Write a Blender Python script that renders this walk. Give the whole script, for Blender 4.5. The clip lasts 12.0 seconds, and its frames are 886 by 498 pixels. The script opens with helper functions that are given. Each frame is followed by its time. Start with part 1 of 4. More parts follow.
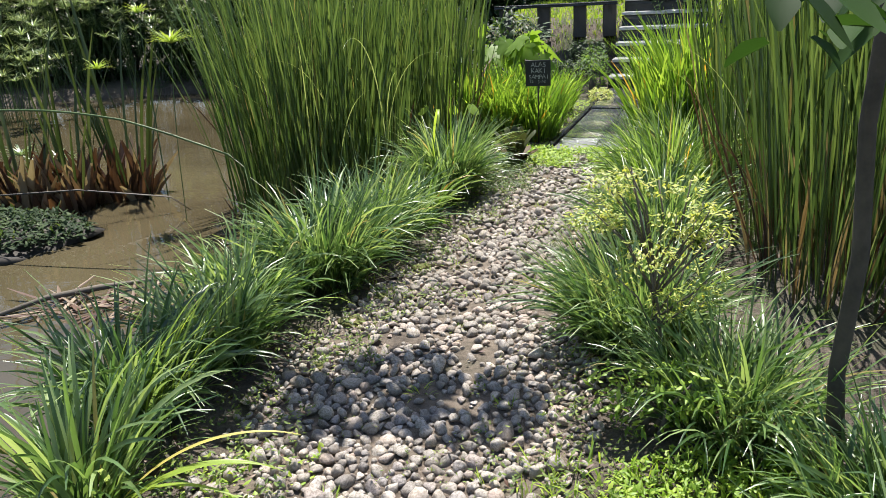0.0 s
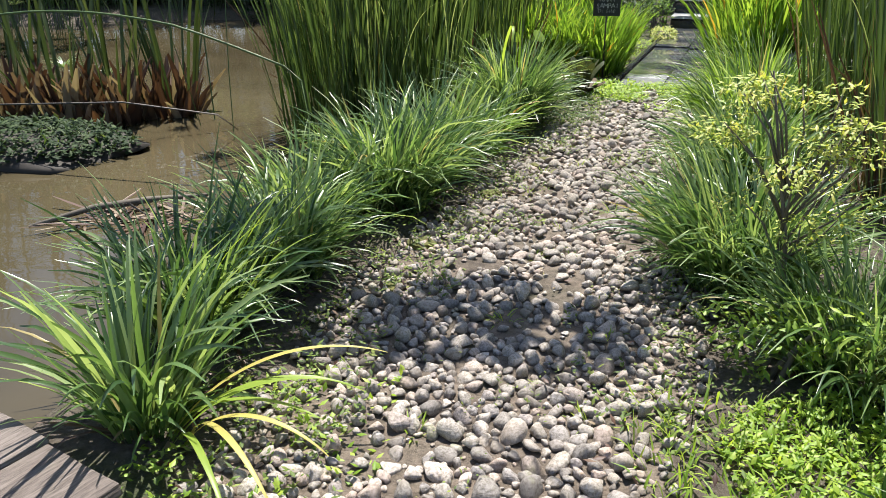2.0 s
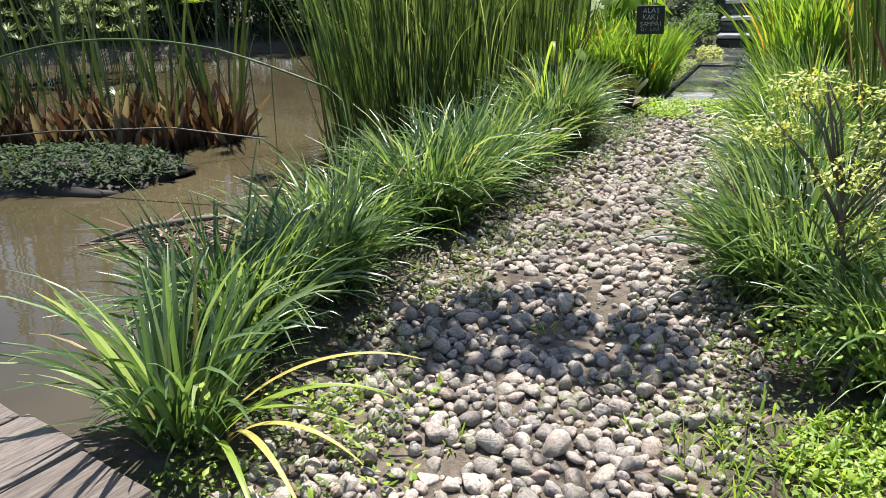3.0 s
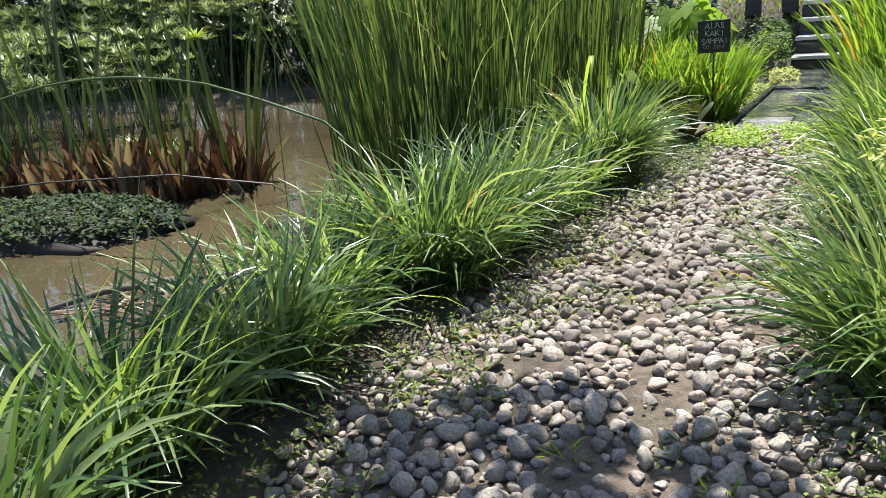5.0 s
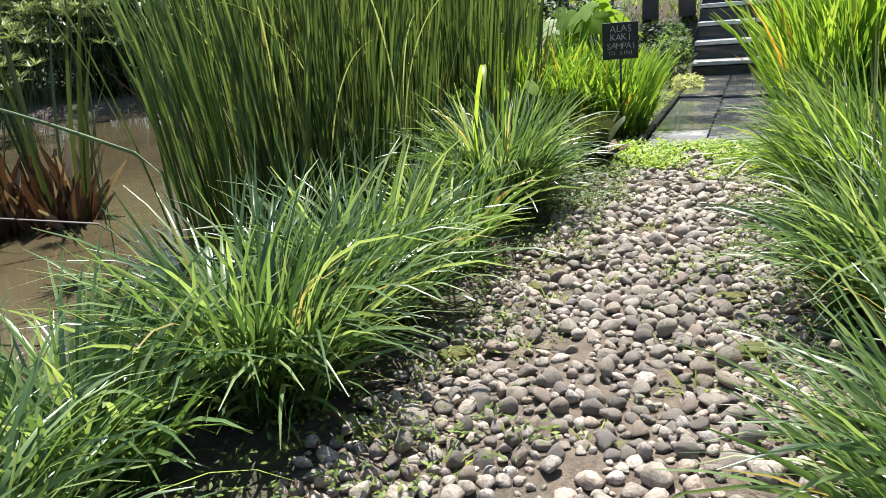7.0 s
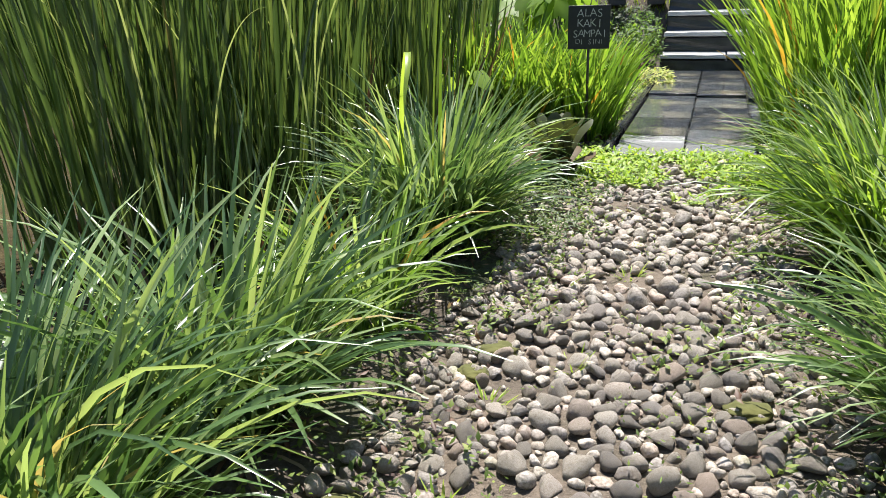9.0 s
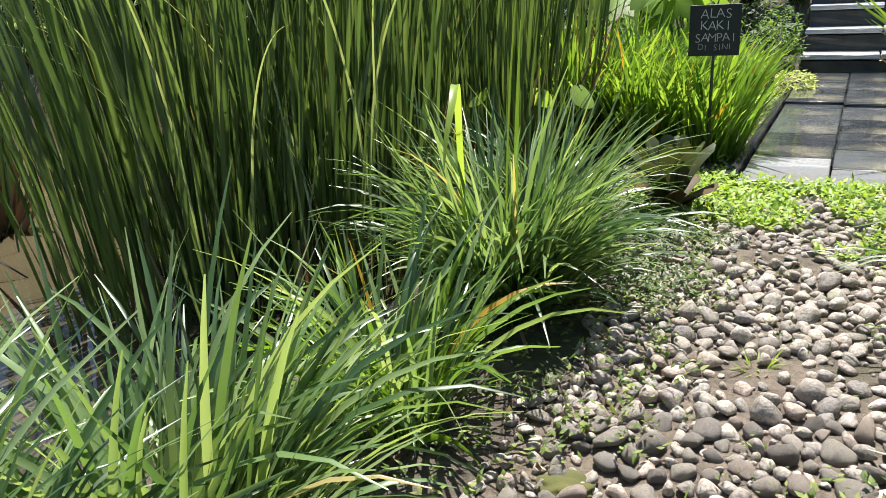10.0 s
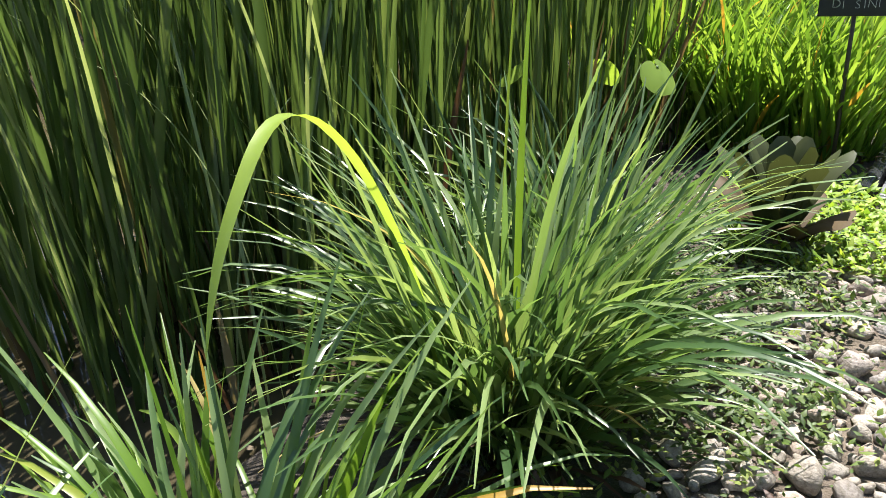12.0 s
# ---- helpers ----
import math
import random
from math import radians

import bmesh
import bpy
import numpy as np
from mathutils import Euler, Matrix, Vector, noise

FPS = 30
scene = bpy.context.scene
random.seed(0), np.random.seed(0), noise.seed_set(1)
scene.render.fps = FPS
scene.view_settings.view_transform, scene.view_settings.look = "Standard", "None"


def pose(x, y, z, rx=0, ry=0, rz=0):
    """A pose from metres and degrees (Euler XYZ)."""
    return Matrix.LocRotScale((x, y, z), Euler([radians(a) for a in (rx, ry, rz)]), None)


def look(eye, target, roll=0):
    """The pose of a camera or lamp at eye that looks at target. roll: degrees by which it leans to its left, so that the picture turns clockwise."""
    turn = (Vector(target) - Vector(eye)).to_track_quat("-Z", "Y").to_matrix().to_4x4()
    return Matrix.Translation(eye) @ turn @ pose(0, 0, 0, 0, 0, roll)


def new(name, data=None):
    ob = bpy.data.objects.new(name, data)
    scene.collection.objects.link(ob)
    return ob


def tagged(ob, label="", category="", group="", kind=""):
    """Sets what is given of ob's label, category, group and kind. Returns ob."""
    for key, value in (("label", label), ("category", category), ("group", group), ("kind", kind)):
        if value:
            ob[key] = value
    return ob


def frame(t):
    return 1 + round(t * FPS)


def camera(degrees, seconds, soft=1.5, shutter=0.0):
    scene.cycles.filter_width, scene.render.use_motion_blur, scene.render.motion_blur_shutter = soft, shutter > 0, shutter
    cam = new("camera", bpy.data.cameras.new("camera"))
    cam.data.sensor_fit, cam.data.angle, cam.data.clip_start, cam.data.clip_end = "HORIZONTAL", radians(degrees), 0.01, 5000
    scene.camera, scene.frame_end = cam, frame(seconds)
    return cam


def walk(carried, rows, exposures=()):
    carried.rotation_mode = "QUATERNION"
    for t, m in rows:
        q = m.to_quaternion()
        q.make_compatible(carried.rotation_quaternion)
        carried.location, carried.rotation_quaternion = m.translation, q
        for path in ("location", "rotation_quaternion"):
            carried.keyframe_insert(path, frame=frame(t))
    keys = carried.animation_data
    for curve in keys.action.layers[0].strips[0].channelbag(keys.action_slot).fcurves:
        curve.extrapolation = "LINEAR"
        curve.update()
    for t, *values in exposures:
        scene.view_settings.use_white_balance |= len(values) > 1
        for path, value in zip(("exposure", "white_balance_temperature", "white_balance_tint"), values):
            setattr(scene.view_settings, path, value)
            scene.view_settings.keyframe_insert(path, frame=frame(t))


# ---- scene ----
cam = camera(61.0, 12.0, 0.55)
PATH = [
    (0, (0.246, 0.196, 1.621), (0.153, 2.087, 0.977), -3.0),
    (0.5, (-0.053, 0.325, 1.597), (0.025, 2.194, 0.889), -1.8),
    (1, (-0.145, 0.373, 1.558), (-0.123, 2.193, 0.729), -0.2),
    (1.5, (-0.079, 0.441, 1.522), (-0.18, 2.262, 0.7), 0.4),
    (2, (-0.027, 0.428, 1.392), (-0.189, 2.267, 0.624), -0.9),
    (2.5, (-0.028, 0.401, 1.345), (-0.253, 2.252, 0.62), -2.1),
    (2.7, (-0.027, 0.409, 1.334), (-0.277, 2.261, 0.624), -2.3),
    (4.3, (0.11, 1.02, 1.102), (-0.274, 2.881, 0.477), -4.3),
    (4.5, (0.107, 1.122, 1.093), (-0.296, 2.984, 0.484), -4.6),
    (5, (0.122, 1.362, 1.082), (-0.333, 3.222, 0.507), -5.2),
    (5.5, (0.167, 1.659, 1.077), (-0.336, 3.519, 0.54), -5.6),
    (6, (0.135, 1.933, 1.059), (-0.333, 3.8, 0.517), -5.1),
    (6.5, (0.092, 2.185, 1.05), (-0.262, 4.073, 0.493), -5.1),
    (7, (0.107, 2.392, 1.041), (-0.095, 4.293, 0.455), -4.9),
    (7.2, (0.128, 2.476, 1.055), (-0.012, 4.379, 0.456), -4.7),
    (8.8, (0.147, 3.223, 1.012), (0.114, 5.115, 0.366), -1.7),
    (9, (0.176, 3.323, 1.003), (0.098, 5.215, 0.358), -1.8),
    (9.5, (0.281, 3.623, 1.035), (0.055, 5.503, 0.392), -2.4),
    (10, (0.285, 3.914, 1.032), (-0.094, 5.77, 0.389), -3.1),
    (10.5, (0.304, 4.202, 1.017), (-0.175, 6.027, 0.354), -3.5),
    (11, (0.377, 4.506, 0.979), (-0.133, 6.305, 0.271), -2.5),
    (11.5, (0.367, 4.769, 0.965), (-0.173, 6.547, 0.224), -2.6),
    (12, (0.338, 4.946, 0.981), (-0.25, 6.702, 0.227), -3.1),
]
walk(cam, [(t, look(eye, target, roll)) for t, eye, target, roll in PATH], [(0, 1.14, 6250, 12), (2.5, 1.14, 6250, 12), (7, 1.28, 6250, 12), (9.5, 1.26, 6250, 12), (12, 1.48, 6250, 12)])

# ---- world, sun, exposure ----
SUN_AZ, SUN_EL = radians(4), radians(68)
world = bpy.data.worlds.new("sky")
scene.world = world
world.use_nodes = True
wn = world.node_tree
bg = wn.nodes["Background"]
sky = wn.nodes.new("ShaderNodeTexSky")
sky.sky_type, sky.sun_disc = "NISHITA", False
sky.sun_elevation, sky.sun_rotation = SUN_EL, SUN_AZ
wn.links.new(sky.outputs[0], bg.inputs[0])
bg.inputs[1].default_value = 0.08
sun = new("sun", bpy.data.lights.new("sun", "SUN"))
sun.data.energy, sun.data.angle, sun.data.color = 5.0, radians(0.53), (1.0, 0.94, 0.84)
to_sun = Vector((math.sin(SUN_AZ) * math.cos(SUN_EL), math.cos(SUN_AZ) * math.cos(SUN_EL), math.sin(SUN_EL)))
sun.matrix_world = look(to_sun * 30, (0, 0, 0))

# ---- materials ----
RNG = np.random.default_rng(7)


def material(name):
    m = bpy.data.materials.new(name)
    m.use_nodes = True
    nt = m.node_tree
    return m, nt, nt.nodes["Principled BSDF"], nt.nodes["Material Output"]


def ramp(nt, source, stops):
    r = nt.nodes.new("ShaderNodeValToRGB")
    els = r.color_ramp.elements
    while len(els) < len(stops):
        els.new(0.5)
    for e, (at, c) in zip(els, stops):
        e.position, e.color = at, (*c, 1)
    nt.links.new(source, r.inputs[0])
    return r.outputs[0]


def noise_out(nt, scale, detail=4.0, rough=0.6, stretch=None, coord="Object"):
    tc = nt.nodes.new("ShaderNodeTexCoord")
    mp = nt.nodes.new("ShaderNodeMapping")
    if stretch:
        mp.inputs["Scale"].default_value = stretch
    n = nt.nodes.new("ShaderNodeTexNoise")
    n.inputs["Scale"].default_value, n.inputs["Detail"].default_value, n.inputs["Roughness"].default_value = scale, detail, rough
    nt.links.new(tc.outputs[coord], mp.inputs[0])
    nt.links.new(mp.outputs[0], n.inputs[0])
    return n.outputs[0]


def mix(nt, a, b, fac, blend="MIX"):
    m = nt.nodes.new("ShaderNodeMix")
    m.data_type, m.blend_type = "RGBA", blend
    for socket, v in ((m.inputs[0], fac), (m.inputs[6], a), (m.inputs[7], b)):
        if hasattr(v, "is_linked"):
            nt.links.new(v, socket)
        elif isinstance(v, tuple):
            socket.default_value = (*v, 1)
        else:
            socket.default_value = v
    return m.outputs[2]


def relief(nt, bsdf, height, strength, distance):
    b = nt.nodes.new("ShaderNodeBump")
    b.inputs["Strength"].default_value, b.inputs["Distance"].default_value = strength, distance
    nt.links.new(height, b.inputs["Height"])
    nt.links.new(b.outputs[0], bsdf.inputs["Normal"])


def leaf_material(name, dark, mid, light, through_share=0.4, rough=0.38, dry=None, dry_share=0.04, gloss=0.5):
    """Leaf: colour differs from blade to blade, light passes through."""
    m, nt, p, out = material(name)
    geo = nt.nodes.new("ShaderNodeNewGeometry")
    stops = [(0.0, dark), (0.5, mid), (1.0 - dry_share if dry else 1.0, light)]
    if dry:
        stops += [(1.0 - dry_share * 0.7, dry)]
    c = ramp(nt, geo.outputs["Random Per Island"], stops)
    n = noise_out(nt, 9.0, 3.0)
    c = mix(nt, c, mix(nt, c, (0.72, 0.76, 0.62), 1.0, "MULTIPLY"), n)
    nt.links.new(c, p.inputs["Base Color"])
    p.inputs["Roughness"].default_value = rough
    p.inputs["Specular IOR Level"].default_value = gloss
    t = nt.nodes.new("ShaderNodeBsdfTranslucent")
    nt.links.new(mix(nt, c, (1.5, 1.42, 0.8), 1.0, "MULTIPLY"), t.inputs[0])
    ms = nt.nodes.new("ShaderNodeMixShader")
    ms.inputs[0].default_value = through_share
    nt.links.new(p.outputs[0], ms.inputs[1])
    nt.links.new(t.outputs[0], ms.inputs[2])
    nt.links.new(ms.outputs[0], out.inputs[0])
    return m


LIRIOPE = leaf_material("liriope_leaf", (0.055, 0.115, 0.038), (0.15, 0.25, 0.085), (0.36, 0.46, 0.21), 0.44, 0.33, (0.42, 0.34, 0.15), 0.02, 0.85)
LIRIOPE_BLUE = leaf_material("liriope_leaf_dark", (0.04, 0.088, 0.034), (0.105, 0.185, 0.066), (0.27, 0.36, 0.16), 0.42, 0.33, (0.42, 0.34, 0.15), 0.015, 0.85)
IRIS = leaf_material("iris_leaf", (0.09, 0.18, 0.024), (0.18, 0.31, 0.04), (0.3, 0.43, 0.07), 0.5, 0.36, (0.5, 0.3, 0.05), 0.03)
LIME = leaf_material("lime_blade", (0.28, 0.38, 0.06), (0.3, 0.42, 0.07), (0.35, 0.45, 0.08), 0.45, 0.4)
PALE_BLADE = leaf_material("pale_blade", (0.16, 0.23, 0.09), (0.28, 0.36, 0.16), (0.5, 0.5, 0.32), 0.35, 0.35)
YELLOW_BLADE = leaf_material("yellowed_blade", (0.42, 0.34, 0.08), (0.5, 0.42, 0.12), (0.55, 0.5, 0.15), 0.3, 0.5)
REED = leaf_material("reed_blade", (0.05, 0.09, 0.03), (0.095, 0.158, 0.05), (0.165, 0.23, 0.08), 0.46, 0.28, (0.28, 0.24, 0.12), 0.03, 0.85)
REED_DARK = leaf_material("shaded_reed_blade", (0.03, 0.05, 0.018), (0.055, 0.085, 0.028), (0.09, 0.12, 0.045), 0.3, 0.35)
SHEATH = leaf_material("brown_sheath", (0.1, 0.06, 0.035), (0.2, 0.135, 0.08), (0.42, 0.34, 0.22), 0.35, 0.5)
DRY_REED = leaf_material("dry_reed", (0.05, 0.024, 0.018), (0.12, 0.06, 0.04), (0.4, 0.32, 0.24), 0.2, 0.55)
HEDGE = leaf_material("hedge_leaf", (0.016, 0.036, 0.011), (0.03, 0.062, 0.018), (0.06, 0.105, 0.03), 0.3, 0.5, gloss=0.3)
HEDGE_DIM = leaf_material("low_weed_leaf", (0.04, 0.075, 0.02), (0.075, 0.125, 0.032), (0.14, 0.19, 0.06), 0.35, 0.5, gloss=0.4)
HEDGE_BRIGHT = leaf_material("bright_leaf", (0.06, 0.13, 0.02), (0.12, 0.22, 0.03), (0.2, 0.32, 0.05), 0.5, 0.5, gloss=0.3)
UMBRELLA = leaf_material("umbrella_sedge_leaf", (0.07, 0.12, 0.05), (0.16, 0.23, 0.1), (0.34, 0.42, 0.22), 0.35, 0.32, gloss=1.0)
VARIEGATED = leaf_material("variegated_leaf", (0.22, 0.32, 0.06), (0.4, 0.45, 0.09), (0.56, 0.54, 0.16), 0.4, 0.5)
COVER = leaf_material("groundcover_leaf", (0.16, 0.28, 0.035), (0.28, 0.42, 0.05), (0.42, 0.52, 0.08), 0.42, 0.5)
WEED = leaf_material("weed_leaf", (0.07, 0.12, 0.03), (0.15, 0.22, 0.05), (0.3, 0.35, 0.1), 0.4, 0.55, gloss=0.3)
ISLET_LEAF = leaf_material("islet_leaf", (0.016, 0.032, 0.014), (0.034, 0.06, 0.026), (0.08, 0.115, 0.05), 0.2, 0.6, gloss=0.15)
BROMELIAD = leaf_material("bromeliad_leaf", (0.04, 0.052, 0.022), (0.065, 0.078, 0.035), (0.1, 0.115, 0.055), 0.2, 0.5, gloss=0.3)
BROMELIAD_OLD = leaf_material("bromeliad_old_leaf", (0.06, 0.04, 0.02), (0.1, 0.068, 0.036), (0.14, 0.1, 0.055), 0.2, 0.6, gloss=0.2)
TREE_LEAF = leaf_material("tree_leaf", (0.012, 0.032, 0.008), (0.022, 0.055, 0.012), (0.04, 0.085, 0.02), 0.4, 0.65, gloss=0.12)


def pebble_material():
    m, nt, p, out = material("river_pebble")
    info = nt.nodes.new("ShaderNodeObjectInfo")
    geo = nt.nodes.new("ShaderNodeNewGeometry")
    add = nt.nodes.new("ShaderNodeMath")
    add.operation = "ADD"
    nt.links.new(info.outputs["Random"], add.inputs[0])
    nt.links.new(geo.outputs["Random Per Island"], add.inputs[1])
    fr = nt.nodes.new("ShaderNodeMath")
    fr.operation = "FRACT"
    nt.links.new(add.outputs[0], fr.inputs[0])
    c = ramp(nt, fr.outputs[0], [(0.0, (0.19, 0.172, 0.16)), (0.25, (0.33, 0.3, 0.262)), (0.5, (0.46, 0.415, 0.36)), (0.7, (0.29, 0.268, 0.255)), (0.86, (0.42, 0.335, 0.28)), (1.0, (0.56, 0.515, 0.46))])
    n1 = noise_out(nt, 26.0, 5.0, 0.65, coord="Generated")
    n2 = noise_out(nt, 110.0, 3.0, 0.7)
    n3 = noise_out(nt, 7.0, 4.0, 0.6)
    c = mix(nt, c, mix(nt, c, (0.55, 0.53, 0.48), 1.0, "MULTIPLY"), ramp(nt, n2, [(0.42, (0, 0, 0)), (0.62, (1, 1, 1))]))
    c = mix(nt, c, (0.21, 0.17, 0.125), ramp(nt, n3, [(0.46, (0, 0, 0)), (0.7, (0.6, 0.6, 0.6))]))
    c = mix(nt, c, (0.16, 0.19, 0.05), ramp(nt, noise_out(nt, 3.0, 5.0, 0.7), [(0.6, (0, 0, 0)), (0.74, (0.6, 0.6, 0.6))]))
    nt.links.new(c, p.inputs["Base Color"])
    p.inputs["Roughness"].default_value = 0.72
    relief(nt, p, mix(nt, n2, n1, 0.4), 0.9, 0.007)
    return m


def dry_soil_material():
    m, nt, p, out = material("trodden_soil")
    n1, n2, n3 = noise_out(nt, 2.4, 5.0), noise_out(nt, 26.0, 6.0, 0.75), noise_out(nt, 140.0, 3.0, 0.7)
    c = ramp(nt, n1, [(0.3, (0.1, 0.08, 0.06)), (0.5, (0.19, 0.152, 0.115)), (0.62, (0.13, 0.108, 0.078)), (0.78, (0.085, 0.085, 0.04))])
    c = mix(nt, c, mix(nt, c, (0.45, 0.43, 0.4), 1.0, "MULTIPLY"), ramp(nt, n2, [(0.42, (0, 0, 0)), (0.66, (1, 1, 1))]))
    c = mix(nt, c, (0.24, 0.2, 0.16), ramp(nt, n3, [(0.58, (0, 0, 0)), (0.7, (0.7, 0.7, 0.7))]))
    nt.links.new(c, p.inputs["Base Color"])
    p.inputs["Roughness"].default_value = 0.9
    relief(nt, p, mix(nt, n2, n3, 0.35), 1.0, 0.025)
    return m


def soil_material():
    m, nt, p, out = material("damp_soil")
    n1, n2, n3 = noise_out(nt, 1.3, 5.0), noise_out(nt, 30.0, 6.0, 0.75), noise_out(nt, 160.0, 3.0, 0.7)
    c = ramp(nt, n1, [(0.3, (0.06, 0.048, 0.036)), (0.52, (0.125, 0.102, 0.078)), (0.62, (0.055, 0.07, 0.025)), (0.75, (0.07, 0.09, 0.03))])
    c = mix(nt, c, mix(nt, c, (0.5, 0.48, 0.45), 1.0, "MULTIPLY"), ramp(nt, n2, [(0.4, (0, 0, 0)), (0.65, (1, 1, 1))]))
    c = mix(nt, c, (0.2, 0.18, 0.15), ramp(nt, n3, [(0.58, (0, 0, 0)), (0.7, (0.6, 0.6, 0.6))]))
    nt.links.new(c, p.inputs["Base Color"])
    p.inputs["Roughness"].default_value = 0.92
    relief(nt, p, n2, 0.9, 0.03)
    return m


def water_material():
    m, nt, p, out = material("muddy_water")
    n = noise_out(nt, 0.45, 4.0, 0.55)
    c = ramp(nt, n, [(0.3, (0.04, 0.033, 0.019)), (0.6, (0.08, 0.066, 0.037)), (0.8, (0.054, 0.045, 0.026))])
    nt.links.new(c, p.inputs["Base Color"])
    p.inputs["Roughness"].default_value = 0.04
    p.inputs["IOR"].default_value = 1.33
    relief(nt, p, noise_out(nt, 2.2, 3.0, 0.5, (1.0, 2.2, 1.0)), 0.08, 0.05)
    return m


def slab_material(name, lo_mid_hi):
    m, nt, p, out = material(name)
    info = nt.nodes.new("ShaderNodeObjectInfo")
    c = ramp(nt, info.outputs["Random"], lo_mid_hi)
    n1, n2 = noise_out(nt, 2.2, 5.0, 0.6), noise_out(nt, 45.0, 4.0, 0.7)
    c = mix(nt, c, (0.16, 0.14, 0.07), ramp(nt, n1, [(0.5, (0, 0, 0)), (0.72, (0.7, 0.7, 0.7))]))
    c = mix(nt, c, mix(nt, c, (0.6, 0.6, 0.6), 1.0, "MULTIPLY"), n2)
    nt.links.new(c, p.inputs["Base Color"])
    nt.links.new(ramp(nt, n1, [(0.4, (0.04, 0.04, 0.04)), (0.62, (0.3, 0.3, 0.3))]), p.inputs["Roughness"])
    relief(nt, p, mix(nt, n2, n1, 0.6), 0.18, 0.01)
    return m


def stone_material(name, lo, hi, rough=0.7):
    m, nt, p, out = material(name)
    n1, n2 = noise_out(nt, 4.0, 5.0, 0.65), noise_out(nt, 60.0, 4.0, 0.7)
    c = ramp(nt, n1, [(0.3, lo), (0.7, hi)])
    c = mix(nt, c, mix(nt, c, (0.65, 0.65, 0.62), 1.0, "MULTIPLY"), n2)
    nt.links.new(c, p.inputs["Base Color"])
    p.inputs["Roughness"].default_value = rough
    relief(nt, p, n2, 0.4, 0.006)
    return m


def wood_material():
    m, nt, p, out = material("weathered_board")
    n1 = noise_out(nt, 6.0, 6.0, 0.7, (14.0, 1.0, 14.0))
    n2 = noise_out(nt, 40.0, 5.0, 0.7, (9.0, 0.5, 9.0))
    c = ramp(nt, n1, [(0.3, (0.10, 0.085, 0.075)), (0.5, (0.2, 0.17, 0.15)), (0.7, (0.31, 0.275, 0.245))])
    info = nt.nodes.new("ShaderNodeObjectInfo")
    c = mix(nt, c, mix(nt, c, (0.62, 0.58, 0.55), 1.0, "MULTIPLY"), info.outputs["Random"])
    c = mix(nt, c, mix(nt, c, (0.4, 0.38, 0.36), 1.0, "MULTIPLY"), ramp(nt, n2, [(0.5, (0, 0, 0)), (0.64, (1, 1, 1))]))
    nt.links.new(c, p.inputs["Base Color"])
    p.inputs["Roughness"].default_value = 0.8
    relief(nt, p, n2, 0.7, 0.006)
    return m


DRY_SOIL = dry_soil_material()
PEBBLE, SOIL, WATER, SLAB, WOOD = pebble_material(), soil_material(), water_material(), slab_material("wet_andesite", [(0.0, (0.018, 0.021, 0.026)), (0.6, (0.04, 0.045, 0.053)), (1.0, (0.085, 0.093, 0.1))]), wood_material()
SLAB_PALE = slab_material("damp_pale_andesite", [(0.0, (0.2, 0.21, 0.22)), (1.0, (0.32, 0.33, 0.34))])
# TREAD's pale tone carries the light from above, STEP's near-black the risers' shade
TREAD = stone_material("lit_tread_stone", (0.38, 0.385, 0.38), (0.58, 0.585, 0.58), 0.25)
STEP = stone_material("wet_and_shaded_stone", (0.014, 0.015, 0.016), (0.04, 0.042, 0.045), 0.22)
CONCRETE = stone_material("pale_concrete", (0.45, 0.45, 0.43), (0.62, 0.62, 0.6), 0.75)
BARK = stone_material("grey_bark", (0.10, 0.085, 0.065), (0.2, 0.175, 0.14), 0.85)
# young trunk's bark, its brown darkened to stand in for the leaves' shade
DARK_BARK = stone_material("shaded_trunk_bark", (0.028, 0.025, 0.018), (0.12, 0.1, 0.075), 0.9)
DARK_WOOD = stone_material("dark_timber", (0.04, 0.035, 0.03), (0.085, 0.07, 0.055), 0.6)
BLACKBOARD = stone_material("blackboard_paint", (0.012, 0.013, 0.014), (0.024, 0.026, 0.028), 0.6)
CHALK = stone_material("white_chalk_paint", (0.6, 0.6, 0.58), (0.8, 0.8, 0.78), 0.8)
MUD = stone_material("wet_mud", (0.022, 0.018, 0.013), (0.05, 0.042, 0.032), 0.75)
CLAY = stone_material("mossy_clay", (0.09, 0.075, 0.055), (0.17, 0.14, 0.11), 0.85)
MOSS = stone_material("yellow_green_moss", (0.06, 0.068, 0.018), (0.15, 0.145, 0.04), 0.95)
GREEN_STEM = stone_material("green_stem", (0.05, 0.10, 0.02), (0.10, 0.16, 0.04), 0.5)


# ---- building helpers ----
def mesh_of(name, verts, faces, mat, smooth=True):
    me = bpy.data.meshes.new(name)
    me.from_pydata([tuple(v) for v in verts] if not isinstance(verts, np.ndarray) else verts.tolist(), [], faces.tolist() if isinstance(faces, np.ndarray) else faces)
    me.materials.append(mat)
    if smooth:
        me.polygons.foreach_set("use_smooth", [True] * len(me.polygons))
    me.update()
    return me


def part(name, data, parent, label="", loc=(0, 0, 0)):
    ob = new(name, data)
    ob.location = loc
    ob.parent = parent
    if label:
        ob["label"] = label
    return ob


def thing(name, at, label, category, group="", kind=""):
    ob = new(name)
    ob.empty_display_size = 0.1
    ob.location = at
    return tagged(ob, label, category, group, kind)


def bm_mesh(name, bm, mat, smooth=False):
    me = bpy.data.meshes.new(name)
    bm.to_mesh(me)
    bm.free()
    me.materials.append(mat)
    if smooth:
        me.polygons.foreach_set("use_smooth", [True] * len(me.polygons))
    return me


